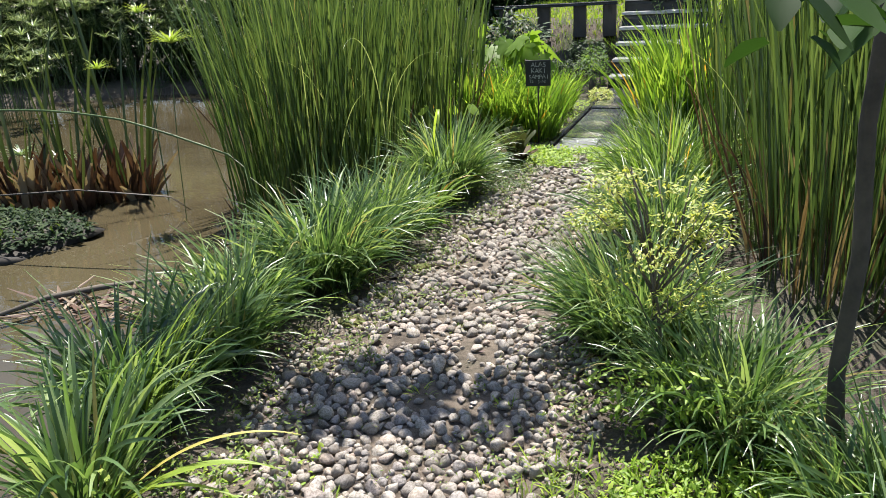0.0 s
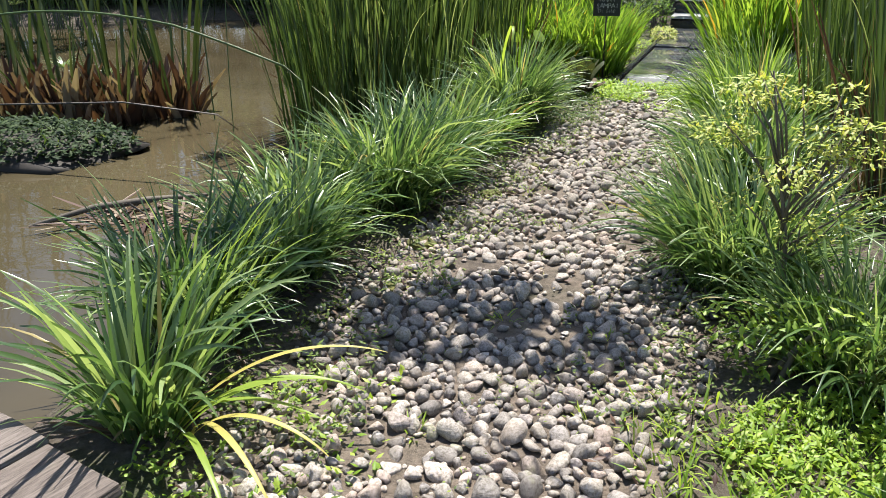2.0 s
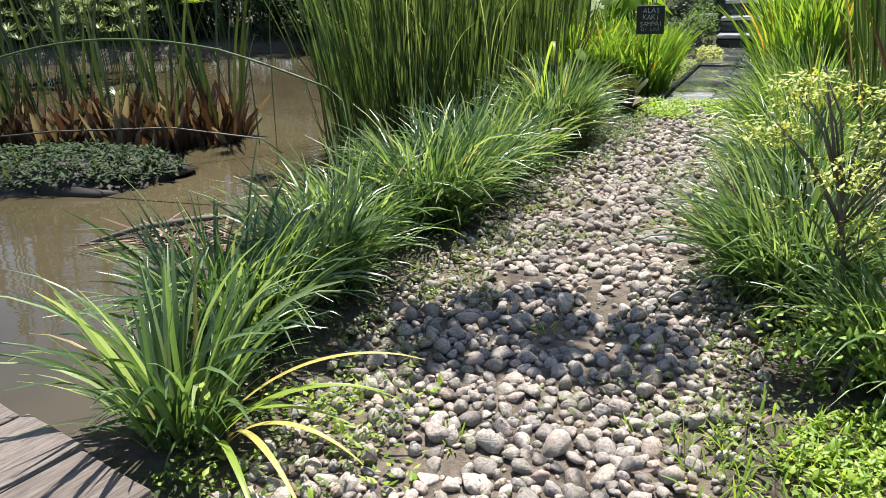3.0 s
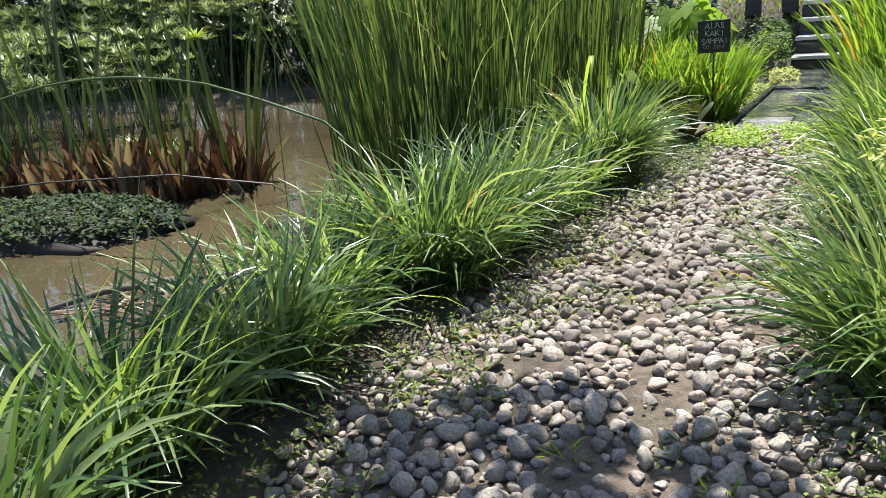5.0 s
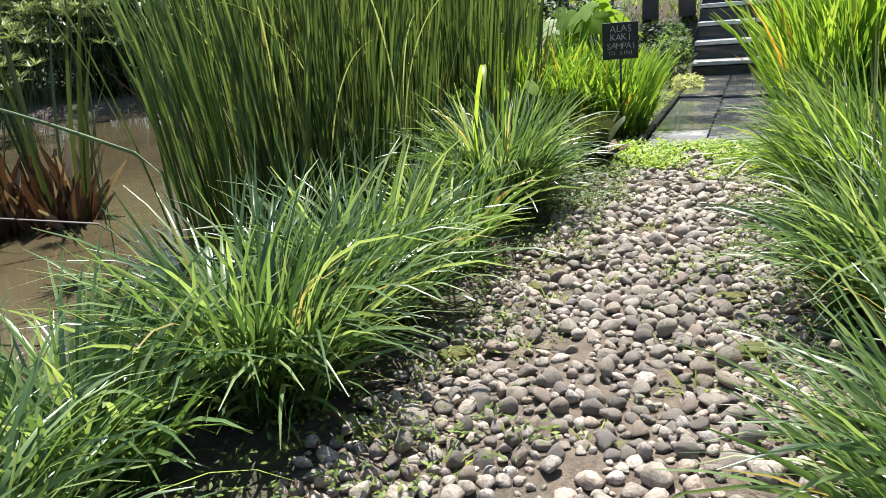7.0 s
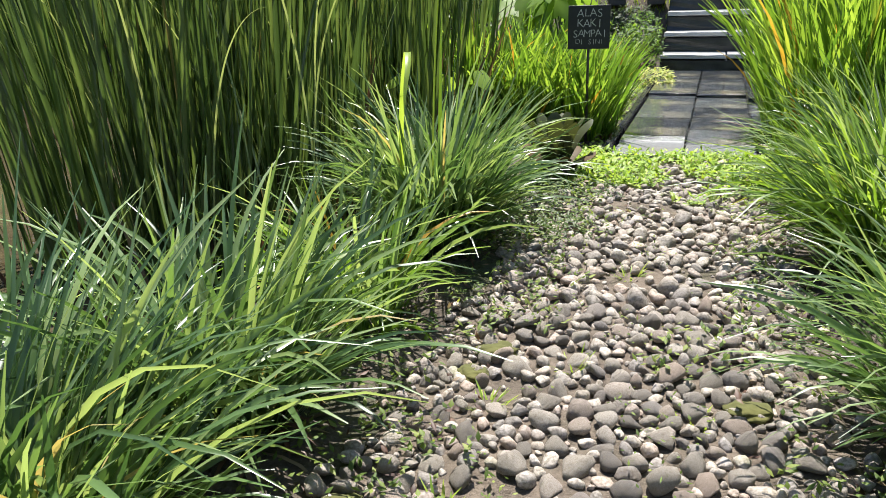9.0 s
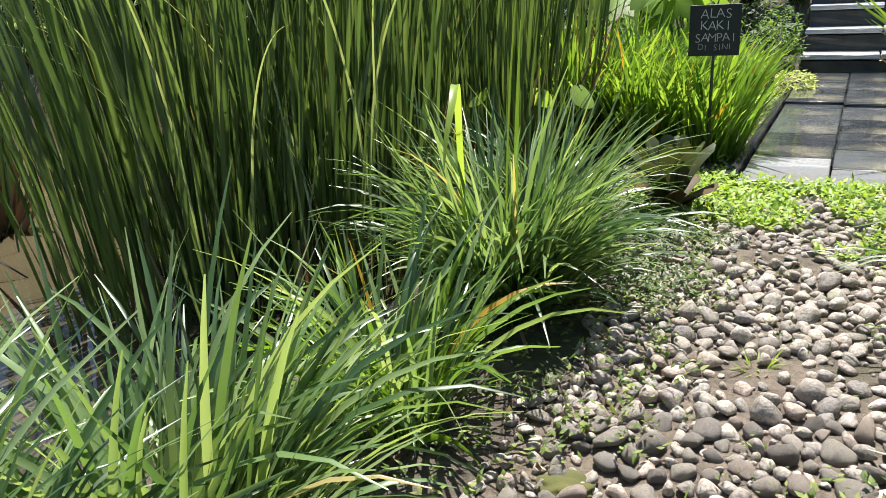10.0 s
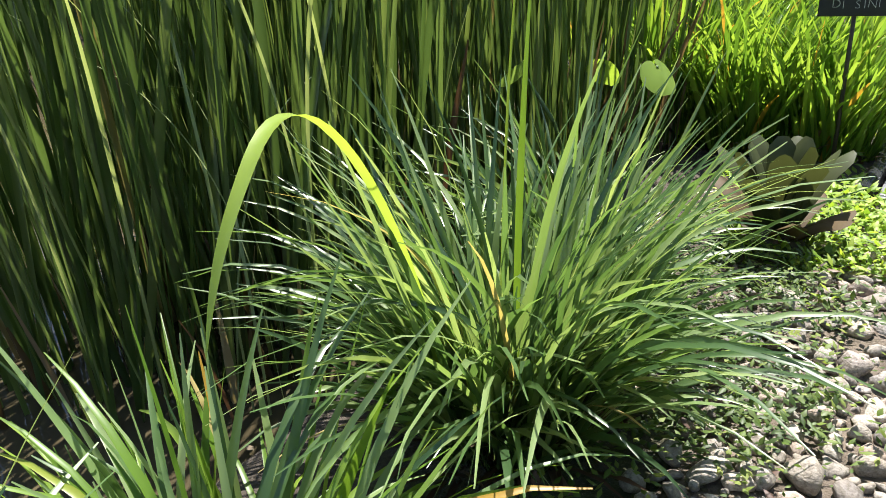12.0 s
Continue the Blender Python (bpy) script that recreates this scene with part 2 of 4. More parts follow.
def box_mesh(name, sx, sy, sz, mat, bevel=0.01, jitter=0.0, cuts=0, at=(0, 0, 0)):
    bm = bmesh.new()
    bmesh.ops.create_cube(bm, size=1)
    bmesh.ops.scale(bm, vec=(sx, sy, sz), verts=bm.verts)
    if cuts:
        bmesh.ops.subdivide_edges(bm, edges=bm.edges[:], cuts=cuts, use_grid_fill=True)
        for v in bm.verts:
            v.co += Vector((RNG.normal(), RNG.normal(), RNG.normal())) * jitter
    if bevel:
        sharp = [e for e in bm.edges if e.calc_face_angle(0) > 0.9]
        bmesh.ops.bevel(bm, geom=sharp, offset=bevel, segments=2, affect="EDGES", profile=0.5)
    bmesh.ops.translate(bm, vec=at, verts=bm.verts)
    return bm_mesh(name, bm, mat)


def tube_mesh(name, points, radii, mat, sides=8):
    """A bent, tapering rod along points."""
    pts = [Vector(p) for p in points]
    verts, faces = [], []
    for i, p in enumerate(pts):
        d = (pts[min(i + 1, len(pts) - 1)] - pts[max(i - 1, 0)]).normalized()
        a = d.orthogonal().normalized()
        b = d.cross(a)
        for k in range(sides):
            w = 2 * math.pi * k / sides
            verts.append(p + (a * math.cos(w) + b * math.sin(w)) * radii[i])
    for i in range(len(pts) - 1):
        for k in range(sides):
            j = (k + 1) % sides
            faces.append((i * sides + k, i * sides + j, (i + 1) * sides + j, (i + 1) * sides + k))
    faces.append(tuple(range(sides - 1, -1, -1)))
    faces.append(tuple(range((len(pts) - 1) * sides, len(pts) * sides)))
    return mesh_of(name, verts, faces, mat)


def ribbons(base, az, th0, bend, length, width, segs=6, power=1.6, fold=0.25, taper=0.75, twist=None):
    """Many blades at once: arrays of base points, headings, first lean, bend, length and width. Returns vertices and quads."""
    n = len(az)
    s = np.linspace(0, 1, segs + 1)
    th = th0[:, None] + bend[:, None] * s[None, :] ** power
    ds = length[:, None] / segs
    mid = (th[:, 1:] + th[:, :-1]) / 2
    r = np.concatenate([np.zeros((n, 1)), np.cumsum(np.sin(mid) * ds, 1)], 1)
    z = np.concatenate([np.zeros((n, 1)), np.cumsum(np.cos(mid) * ds, 1)], 1)
    ca, sa = np.cos(az)[:, None], np.sin(az)[:, None]
    c = np.stack([base[:, 0:1] + r * ca, base[:, 1:2] + r * sa, base[:, 2:3] + z], 2)
    w = width[:, None] * (np.clip(0.55 + 1.5 * s, 0, 1) * np.clip((1.03 - s) / (1.03 - taper + 1e-6), 0, 1) ** 0.7)[None, :]
    tw = np.zeros(n) if twist is None else twist
    side = np.stack([-np.sin(az), np.cos(az), np.zeros(n)], 1)[:, None, :]
    up = np.stack([-np.cos(th) * ca, -np.cos(th) * sa, np.sin(th)], 2)
    ct, st = np.cos(tw)[:, None, None], np.sin(tw)[:, None, None]
    sd = side * ct + up * st
    nn = up * ct - side * st
    left = c + sd * w[..., None] / 2 + nn * (w * fold / 2)[..., None]
    right = c - sd * w[..., None] / 2 + nn * (w * fold / 2)[..., None]
    v = np.stack([left, c, right], 2).reshape(-1, 3)
    k = 3 * (segs + 1)
    one = []
    for i in range(segs):
        a = 3 * i
        one += [(a, a + 1, a + 4, a + 3), (a + 1, a + 2, a + 5, a + 4)]
    f = (np.arange(n) * k)[:, None, None] + np.array(one)[None]
    return v, f.reshape(-1, 4)


def leaves(centres, normals_az, tilt, length, width):
    """Small folded leaves, two quads each, lying about their own midrib."""
    n = len(centres)
    d = np.stack([np.cos(normals_az) * np.cos(tilt), np.sin(normals_az) * np.cos(tilt), np.sin(tilt)], 1)
    s = np.stack([-np.sin(normals_az), np.cos(normals_az), np.zeros(n)], 1)
    u = np.cross(d, s)
    L, W = length[:, None], width[:, None]
    tip, mid_l, mid_r, root = centres + d * L - u * L * 0.12, centres + d * L * 0.45 + s * W / 2 - u * W * 0.2, centres + d * L * 0.45 - s * W / 2 - u * W * 0.2, centres
    rib = centres + d * L * 0.5 + u * L * 0.04
    v = np.stack([root, mid_l, tip, mid_r, rib], 1).reshape(-1, 3)
    f = (np.arange(n) * 5)[:, None, None] + np.array([(0, 4, 1), (4, 2, 1), (0, 3, 4), (3, 2, 4)])[None]
    return v, f.reshape(-1, 3)


def join(*pieces):
    vs, fs, o = [], [], 0
    for v, f in pieces:
        vs.append(v)
        fs += (f + o).tolist()
        o += len(v)
    return np.concatenate(vs), fs


U = RNG.uniform


# ---- plan ----
def edge_at(table, y):
    ys, xs = zip(*table)
    return np.interp(y, ys, xs)


PATH_LEFT = [(-3, -0.8), (1.5, -0.85), (2.1, -0.8), (3.06, -0.66), (3.5, -0.56), (4.2, -0.31), (4.75, -0.06), (5.3, 0.1), (6.2, 0.4), (6.8, 0.52), (7.3, 0.72), (7.9, 1.0)]
PATH_RIGHT = [(-3, 0.6), (1.5, 0.3), (2.1, 0.38), (2.9, 0.68), (4.0, 0.85), (4.8, 0.98), (5.6, 1.2), (6.9, 1.6), (7.7, 1.95)]
POND_EDGE = [(-6, -2.2), (0, -1.9), (2.2, -1.55), (3.3, -1.38), (4.4, -1.1), (5.2, -0.85), (6.2, -0.5), (7.5, -0.15), (9.0, 0.1), (11, -0.3), (14, -2.2), (17, -5)]
WATER_Z = -0.2
ORIGIN, SKEW = Vector((1.04, 7.95, 0)), radians(-17.6)
PAVED = Matrix.Translation(ORIGIN) @ Matrix.Rotation(SKEW, 4, "Z")
CS, SN = math.cos(SKEW), math.sin(SKEW)


def smooth(x, a, b):
    t = np.clip((x - a) / (b - a), 0, 1)
    return t * t * (3 - 2 * t)


def ground_height(x, y):
    """Height of the ground sheet."""
    pond = np.minimum(edge_at(POND_EDGE, y) - x, np.minimum(16.3 + 0.6 * np.sin(x * 0.7) - y, np.minimum(y + 6, x + 17)))
    h = -0.6 * smooth(pond, -0.12, 0.5) + 0.25 * smooth(-pond, 1.0, 5) * smooth(y, 14, 18)
    dx, dy = x - ORIGIN.x, y - ORIGIN.y
    u, v = dx * CS + dy * SN, -dx * SN + dy * CS
    h = h + 1.02 * smooth(v, 4.95, 6.7) * smooth(u, -3.6, -2.2)
    h = h - 0.05 * ((u > -0.05) & (u < 1.5) & (v > -0.02) & (v < 5.2))
    h = h + 0.012 * np.sin(x * 5.1 + 1.3 * np.sin(y * 3.7)) * np.sin(y * 4.3 + 0.6) + 0.007 * np.sin(x * 17 + y * 5) * np.sin(y * 19 - x * 7)
    return h


def axis(lo, hi, step, far):
    inner = np.arange(lo, hi + step / 2, step)
    out, g = [], step
    d = 0.0
    while d < far:
        g *= 1.35
        d += g
        out.append(d)
    out = np.array(out)
    return np.concatenate([lo - out[::-1], inner, hi + out])


gx, gy = axis(-4.5, 4.0, 0.07, 1500), axis(-0.5, 15.5, 0.07, 1500)
X, Y = np.meshgrid(gx, gy)
gv = np.stack([X, Y, ground_height(X, Y)], 2).reshape(-1, 3)
nx, ny = len(gx), len(gy)
idx = np.arange(nx * ny).reshape(ny, nx)
gf = np.stack([idx[:-1, :-1], idx[:-1, 1:], idx[1:, 1:], idx[1:, :-1]], 2).reshape(-1, 4)
ground = new("ground", mesh_of("ground", gv, gf, SOIL))
tagged(ground, "dark damp garden soil sloping down to the pond", "ground", kind="structure")

wx, wy = np.linspace(-18, 1.2, 60), np.linspace(-7, 17.5, 70)
X, Y = np.meshgrid(wx, wy)
wv = np.stack([X, Y, 0 * X + WATER_Z], 2).reshape(-1, 3)
idx = np.arange(wv.shape[0]).reshape(70, 60)
wf = np.stack([idx[:-1, :-1], idx[:-1, 1:], idx[1:, 1:], idx[1:, :-1]], 2).reshape(-1, 4)
tagged(new("water", mesh_of("water", wv, wf, WATER)), "still brown muddy pond water reflecting the plants", "pond", kind="structure")


# ---- steps and paving ----
def wobbly_slab(name, sx, sy, sz, mat):
    return box_mesh(name, sx, sy, sz, mat, 0.008, 0.0016, 3)


steps = thing("stone_steps", (0, 0, 0), "dark wet stone garden steps, lit treads and shaded risers put into their colours", "steps", kind="structure")
steps.matrix_world = PAVED
for i in range(6):
    v0, z1 = 4.62 + 0.40 * i, 0.225 * (i + 1)
    # riser shade and tread light are put into the two stone colours
    part("riser", box_mesh("riser", 1.42, 0.5, 0.21, STEP, 0.012, 0.003, 3), steps, "wet stone riser with its shade put into the black", (0.66, v0 + 0.27, z1 - 0.14 + 0.0))
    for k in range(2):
        part("tread", wobbly_slab("tread", 0.71, 0.46, 0.05, TREAD), steps, "grey stone tread slab, paler for the light on its top", (0.31 + 0.725 * k, v0 + 0.21, z1 + 0.0 + 0.004 * k))

paving = thing("pavement", (0, 0, 0), "wet grey stone slab paving with algae stains", "paving", kind="structure")
paving.matrix_world = PAVED
cols = [(0.0, 0.425), (0.43, 0.42), (0.855, 0.3), (1.16, 0.245)]
for c, (u0, w) in enumerate(cols):
    v = 0.0 if c != 1 else 0.02
    first = True
    while v < 4.6:
        L = min(U(0.5, 0.85) if not first else (0.62, 0.34, 0.9, 0.5)[c], 4.62 - v)
        pale, first = first and c < 2, False
        if L > 0.08:
            step_up = 0.035 if v + L / 2 > 2.6 else 0.0
            part("slab", wobbly_slab("slab", w - 0.006, L - 0.009, 0.05, SLAB_PALE if pale else SLAB), paving, "", (u0 + w / 2, v + L / 2, 0.01 + U(-0.003, 0.004) + step_up))
        v += L
edging = thing("kerb", (0, 0, 0), "narrow grey stone edging along the wet paving", "kerb", kind="structure")
edging.matrix_world = PAVED
for i in range(6):
    part("edging_stone", box_mesh("edging_stone", 0.05, 0.755, 0.1, STEP, 0.008, 0.002, 2), edging, "", (-0.035 + U(-0.004, 0.004), 0.38 + 0.765 * i, 0.015))

def film_material():
    m, nt, p, out = material("running_water")
    p.inputs["Base Color"].default_value = (0.96, 0.98, 0.97, 1)
    p.inputs["Transmission Weight"].default_value, p.inputs["Roughness"].default_value, p.inputs["IOR"].default_value = 1.0, 0.03, 1.33
    relief(nt, p, noise_out(nt, 5.0, 3.0, 0.55, (1.0, 2.6, 1.0)), 0.16, 0.02)
    return m


fu, fv = np.linspace(0.01, 1.39, 14), np.linspace(0.42, 4.6, 42)
X, Y = np.meshgrid(fu, fv)
Z = 0.0405 + 0.035 * (Y > 2.6) + 0.0008 * np.sin(9 * X + 3 * Y)
idx = np.arange(X.size).reshape(42, 14)
film = new("water_film", mesh_of("water_film", np.stack([X, Y, Z], 2).reshape(-1, 3), np.stack([idx[:-1, :-1], idx[:-1, 1:], idx[1:, 1:], idx[1:, :-1]], 2).reshape(-1, 4), film_material()))
film.matrix_world = PAVED
film.visible_shadow = False
tagged(film, "thin clear water running over the stone slabs", "water", kind="structure")

block = thing("concrete_seat", (2.55, 7.0, 0), "pale concrete slab seat on a dark block base", "seat")
block.rotation_euler.z = SKEW
part("seat_slab", box_mesh("seat_slab", 0.75, 0.5, 0.07, CONCRETE, 0.012, 0.002, 2), block, "pale concrete top", (0.1, 0, 0.4))
part("base", box_mesh("base", 0.62, 0.38, 0.42, STEP, 0.012, 0.003, 2), block, "dark stone base", (0.12, 0.02, 0.155))
flat = thing("flat_stone", (1.88, 5.5, 0), "rough pale grey flat stone among the grass", "stone")
part("slab", box_mesh("slab", 0.3, 0.34, 0.1, CONCRETE, 0.02, 0.006, 3), flat, "", (0, 0, 0.03))

# bench at the top of the steps
bench = thing("garden_bench", tuple(PAVED @ Vector((-1.15, 5.95, 0.9))), "low dark timber bench with a pale sunlit top", "bench")
bench.rotation_euler.z = SKEW + radians(9)
part("seat", box_mesh("seat", 2.1, 0.42, 0.055, STEP, 0.01, 0.002, 2), bench, "thick flat bench top", (0.0, 0, 0.42))
for x in (-0.85, -0.2, 0.42, 0.92):
    part("leg", box_mesh("leg", 0.22, 0.3, 0.52, DARK_WOOD, 0.012, 0.003, 2), bench, "", (x, 0, 0.135))

# weathered timber deck at the pond edge
deck = thing("timber_deck", (-0.99, 1.89, 0), "weathered grey timber deck boards beside the pond", "deck")
deck.rotation_euler.z = math.atan2(-0.35, 0.66)
for i, w in enumerate((0.315, 0.3, 0.32, 0.3)):
    x = -sum((0.315, 0.3, 0.32, 0.3)[:i]) - 0.016 * i - w / 2
    part("board", box_mesh("board", w, 1.9, 0.045, WOOD, 0.006, 0.0012, 4), deck, "", (x, -0.95 + (0.0, 0.012, -0.006, 0.01)[i], 0.098 + 0.003 * (i % 2)))
part("joist", box_mesh("joist", 1.25, 0.07, 0.1, DARK_WOOD, 0.006), deck, "dark end beam", (-0.63, -0.06, 0.024))
part("joist", box_mesh("joist", 1.25, 0.07, 0.1, DARK_WOOD, 0.006), deck, "dark end beam", (-0.63, -1.5, 0.024))
for x, y in ((-0.06, -0.06), (-1.15, -0.06), (-0.06, -1.5), (-1.15, -1.5)):
    part("post", box_mesh("post", 0.08, 0.08, 0.62, DARK_WOOD, 0.006), deck, "", (x, y, -0.32))


# ---- grass-like plants ----
def tuft_arrays(n, radius, length, width, spread, bend, lean=(0, 0)):
    rr = radius * np.sqrt(U(0, 1, n))
    a0 = U(0, 2 * np.pi, n)
    base = np.stack([rr * np.cos(a0), rr * np.sin(a0), np.full(n, -0.02)], 1)
    az = a0 + RNG.normal(0, 0.95, n)
    hx, hy = np.cos(az) + lean[0], np.sin(az) + lean[1]
    az = np.arctan2(hy, hx)
    share = rr / radius
    th0 = np.clip(spread * (0.25 + 0.75 * share) * U(0.5, 1.2, n), 0.01, 1.2)
    L = length * U(0.45, 1.12, n) * (1 - 0.15 * share)
    return base, az, th0, bend * U(0.15, 1.75, n), L, width * U(0.65, 1.25, n)


def tuft(name, at, label, category, group, mats, n, radius, length, width, spread, bend, lean=(0, 0), segs=7, taper=0.6, power=1.5):
    z = float(ground_height(np.array(at[0]), np.array(at[1])))
    ob = thing(name, (at[0], at[1], z), label, category, group)
    for k, m in enumerate(mats):
        v, f = ribbons(*tuft_arrays(int(0.82 * n) // len(mats), radius, length * (1 - 0.12 * k), width, spread, bend, lean), segs=segs, taper=taper, power=power, twist=RNG.normal(0, 0.6, int(0.82 * n) // len(mats)))
        tagged(part("foliage", mesh_of("foliage", v, f, m), ob, ("long green blades", "shorter inner blades")[min(k, 1)]), kind="stuff")
    # dead thatch low in the clump
    m = n // 10
    v, f = ribbons(*tuft_arrays(m, radius * 1.1, length * 0.35, width * 0.9, 1.5, 1.0), segs=4)
    tagged(part("thatch", mesh_of("thatch", v, f, DRY_REED), ob, "dry brown leaves at the base"), kind="stuff")
    return ob


LG = "arching grass clumps beside the pebble path"
clump_deck = tuft("grass_clump", (-1.13, 2.32), "loose clump of arching green lilyturf by the deck", "grass", LG, [LIRIOPE, LIRIOPE_BLUE], 230, 0.11, 0.78, 0.0175, 0.46, 1.0, (0.3, 0.12), 8)
for at, label, mats, n, rad, length, width, lean in (
    ((-1.2, 2.92), "dense dark green lilyturf clump at the pond edge", [LIRIOPE_BLUE, LIRIOPE], 480, 0.17, 0.76, 0.0155, (0.15, 0.0)),
    ((-1.02, 3.42), "dense dark green lilyturf clump at the pond edge", [LIRIOPE, LIRIOPE_BLUE], 560, 0.18, 0.7, 0.0145, (0.2, 0.0)),
    ((-1.0, 3.95), "sunlit fresh green lilyturf clump at the pond edge", [LIRIOPE], 420, 0.16, 0.66, 0.0155, (0.15, 0.0)),
    ((-0.66, 4.38), "sunlit fresh green lilyturf clump beside the pebbles", [LIRIOPE, LIRIOPE_BLUE], 850, 0.2, 0.84, 0.0138, (0.2, 0.0)),
    ((-0.46, 4.95), "sunlit fresh green lilyturf clump beside the pebbles", [LIRIOPE, LIRIOPE_BLUE], 560, 0.17, 0.78, 0.0155, (0.2, 0.0)),
    ((-0.2, 5.55), "thin low yellow-green lilyturf clump between larger clumps", [LIRIOPE, IRIS], 300, 0.13, 0.68, 0.0145, (-0.2, 0.0)),
    ((0.1, 6.85), "full fresh green lilyturf clump with fountain blades", [LIRIOPE], 300, 0.13, 0.8, 0.0125, (0.2, 0.0)),
):
    tuft("grass_clump", at, label, "grass", LG, mats, n, rad, length, width, 0.55, 1.05, lean)
clump_far = tuft("grass_clump", (0.02, 6.28), "full fresh green lilyturf clump with fountain blades", "grass", LG, [LIRIOPE, LIRIOPE_BLUE], 900, 0.16, 0.86, 0.0138, 0.5, 1.0, (0.14, -0.1), 8)
RG = "grass clumps at the path's shrub side"
for at, label, mats, n, rad, length, width, lean in (
    ((0.98, 3.45), "dense arching dark green lilyturf clump", [LIRIOPE_BLUE, LIRIOPE], 1050, 0.22, 0.78, 0.0118, (-0.25, 0.0)),
    ((1.2, 2.75), "loose arching lilyturf under the young shrub", [LIRIOPE, LIRIOPE_BLUE], 700, 0.24, 0.64, 0.0115, (-0.1, 0.0)),
    ((1.5, 2.1), "tangled lilyturf below the young tree", [LIRIOPE_BLUE, LIRIOPE], 650, 0.24, 0.52, 0.0115, (0.0, 0.0)),
    ((1.2, 1.5), "loose lilyturf at the foot of the young tree", [LIRIOPE, LIRIOPE_BLUE], 420, 0.2, 0.62, 0.0115, (0.0, 0.1)),
    ((1.38, 4.75), "arching green lilyturf clump among taller reeds", [LIRIOPE, LIRIOPE_BLUE], 950, 0.22, 0.8, 0.0118, (-0.3, 0.0)),
    ((1.72, 5.9), "sunlit arching lilyturf clump beside the pebbles", [LIRIOPE, IRIS], 1150, 0.22, 0.9, 0.0125, (-0.2, 0.0)),
    ((2.05, 6.6), "sunlit arching lilyturf clump near the paving", [LIRIOPE, IRIS], 850, 0.2, 0.85, 0.0125, (-0.15, 0.0)),
):
    tuft("grass_clump", at, label, "grass", RG, mats, n, rad, length, width, 0.55, 1.05, lean)
IG = "upright yellow-green iris clumps along the wet paving"
for at, n, h in (((0.62, 8.75), 420, 0.82), ((0.98, 8.66), 380, 0.8), ((0.28, 8.9), 360, 0.95), ((1.12, 9.75), 380, 0.72), ((0.65, 9.7), 380, 0.95), ((1.4, 10.6), 300, 0.7), ((0.9, 10.9), 320, 0.9), ((-0.1, 9.6), 300, 1.1)):
    tuft("iris_clump", at, "upright backlit yellow-green iris leaves beside the sign", "iris", IG, [IRIS], n, 0.2, h, 0.022, 0.42, 0.55, (0.25, -0.1), 6, 0.7, 2.0)
for at, n, h in (((2.3, 7.4), 520, 1.5), ((2.4, 8.5), 420, 1.45), ((2.02, 7.25), 300, 1.2), ((2.95, 9.9), 300, 1.1)):
    tuft("iris_clump", at, "tall backlit yellow-green iris leaves across the paving", "iris", "tall iris clumps at the shrub side", [IRIS], n, 0.2, h, 0.021, 0.3, 0.5, (-0.25, -0.1), 6, 0.7, 2.0)


def single_blade(at, az, th0, bend, length, width, mat, label, power=2.0, parent=None):
    v, f = ribbons(np.array([[0.0, 0, 0]]), np.array([az]), np.array([th0]), np.array([bend]), np.array([length]), np.array([width]), segs=28, power=power, fold=0.3, taper=0.6)
    z = max(at[2], float(ground_height(np.array(at[0]), np.array(at[1]))) - 0.01)
    return part("blade", mesh_of("blade", v, f, mat), parent, label, Vector((at[0], at[1], z)) - parent.location)


# one bent blade rises from the clump, folds over and hangs down
bend_pts = [Vector(p) for p in ((-0.07, 6.16, 0.05), (-0.09, 6.11, 0.37), (-0.05, 5.84, 0.68), (-0.01, 5.62, 0.83), (0.005, 5.5, 0.855), (0.01, 5.44, 0.815), (0.0, 5.4, 0.76), (-0.002, 5.37, 0.69))]
bv, bf = [], []
for k, p in enumerate(bend_pts):
    w = (0.008, 0.008, 0.009, 0.0095, 0.0095, 0.008, 0.006, 0.001)[k]
    bv += [p + Vector((-w, 0.25 * w, 0.003)), p, p + Vector((w, -0.25 * w, 0.003))]
for k in range(len(bend_pts) - 1):
    bf += [(3 * k, 3 * k + 1, 3 * k + 4, 3 * k + 3), (3 * k + 1, 3 * k + 2, 3 * k + 5, 3 * k + 4)]
bent = part("blade", mesh_of("blade", bv, bf, LIME), clump_far, "bent lime-green blade", -clump_far.location)
bent.modifiers.new("round", "SUBSURF").levels = 2
bent.modifiers["round"].render_levels = 2
single_blade((0.02, 6.2, 0.0), 0.4, 0.03, 0.12, 1.25, 0.02, LIME, "tall upright lime-green blade", 2.0, clump_far)
single_blade((0.05, 6.2, 0.0), 1.2, 0.05, 0.1, 0.95, 0.016, IRIS, "upright green blade", 2.0, clump_far)
for k in range(7):
    single_blade((-1.06 + U(-0.06, 0.1), 2.2 + U(-0.05, 0.1), 0.0), U(-1.3, 0.2), U(0.5, 0.8), U(1.2, 1.6), U(0.5, 0.8), 0.02, (LIME, YELLOW_BLADE)[k % 2], "long yellowing blade", 1.2, clump_deck)


for k in range(9):
    single_blade((-1.12 + U(-0.12, 0.12), 2.75 + U(-0.15, 0.2), 0.0), U(-0.6, 0.9), U(0.05, 0.35), U(0.4, 1.3), U(0.5, 0.8), 0.018, LIME, "sunlit lime-green blade", 1.6, clump_deck)


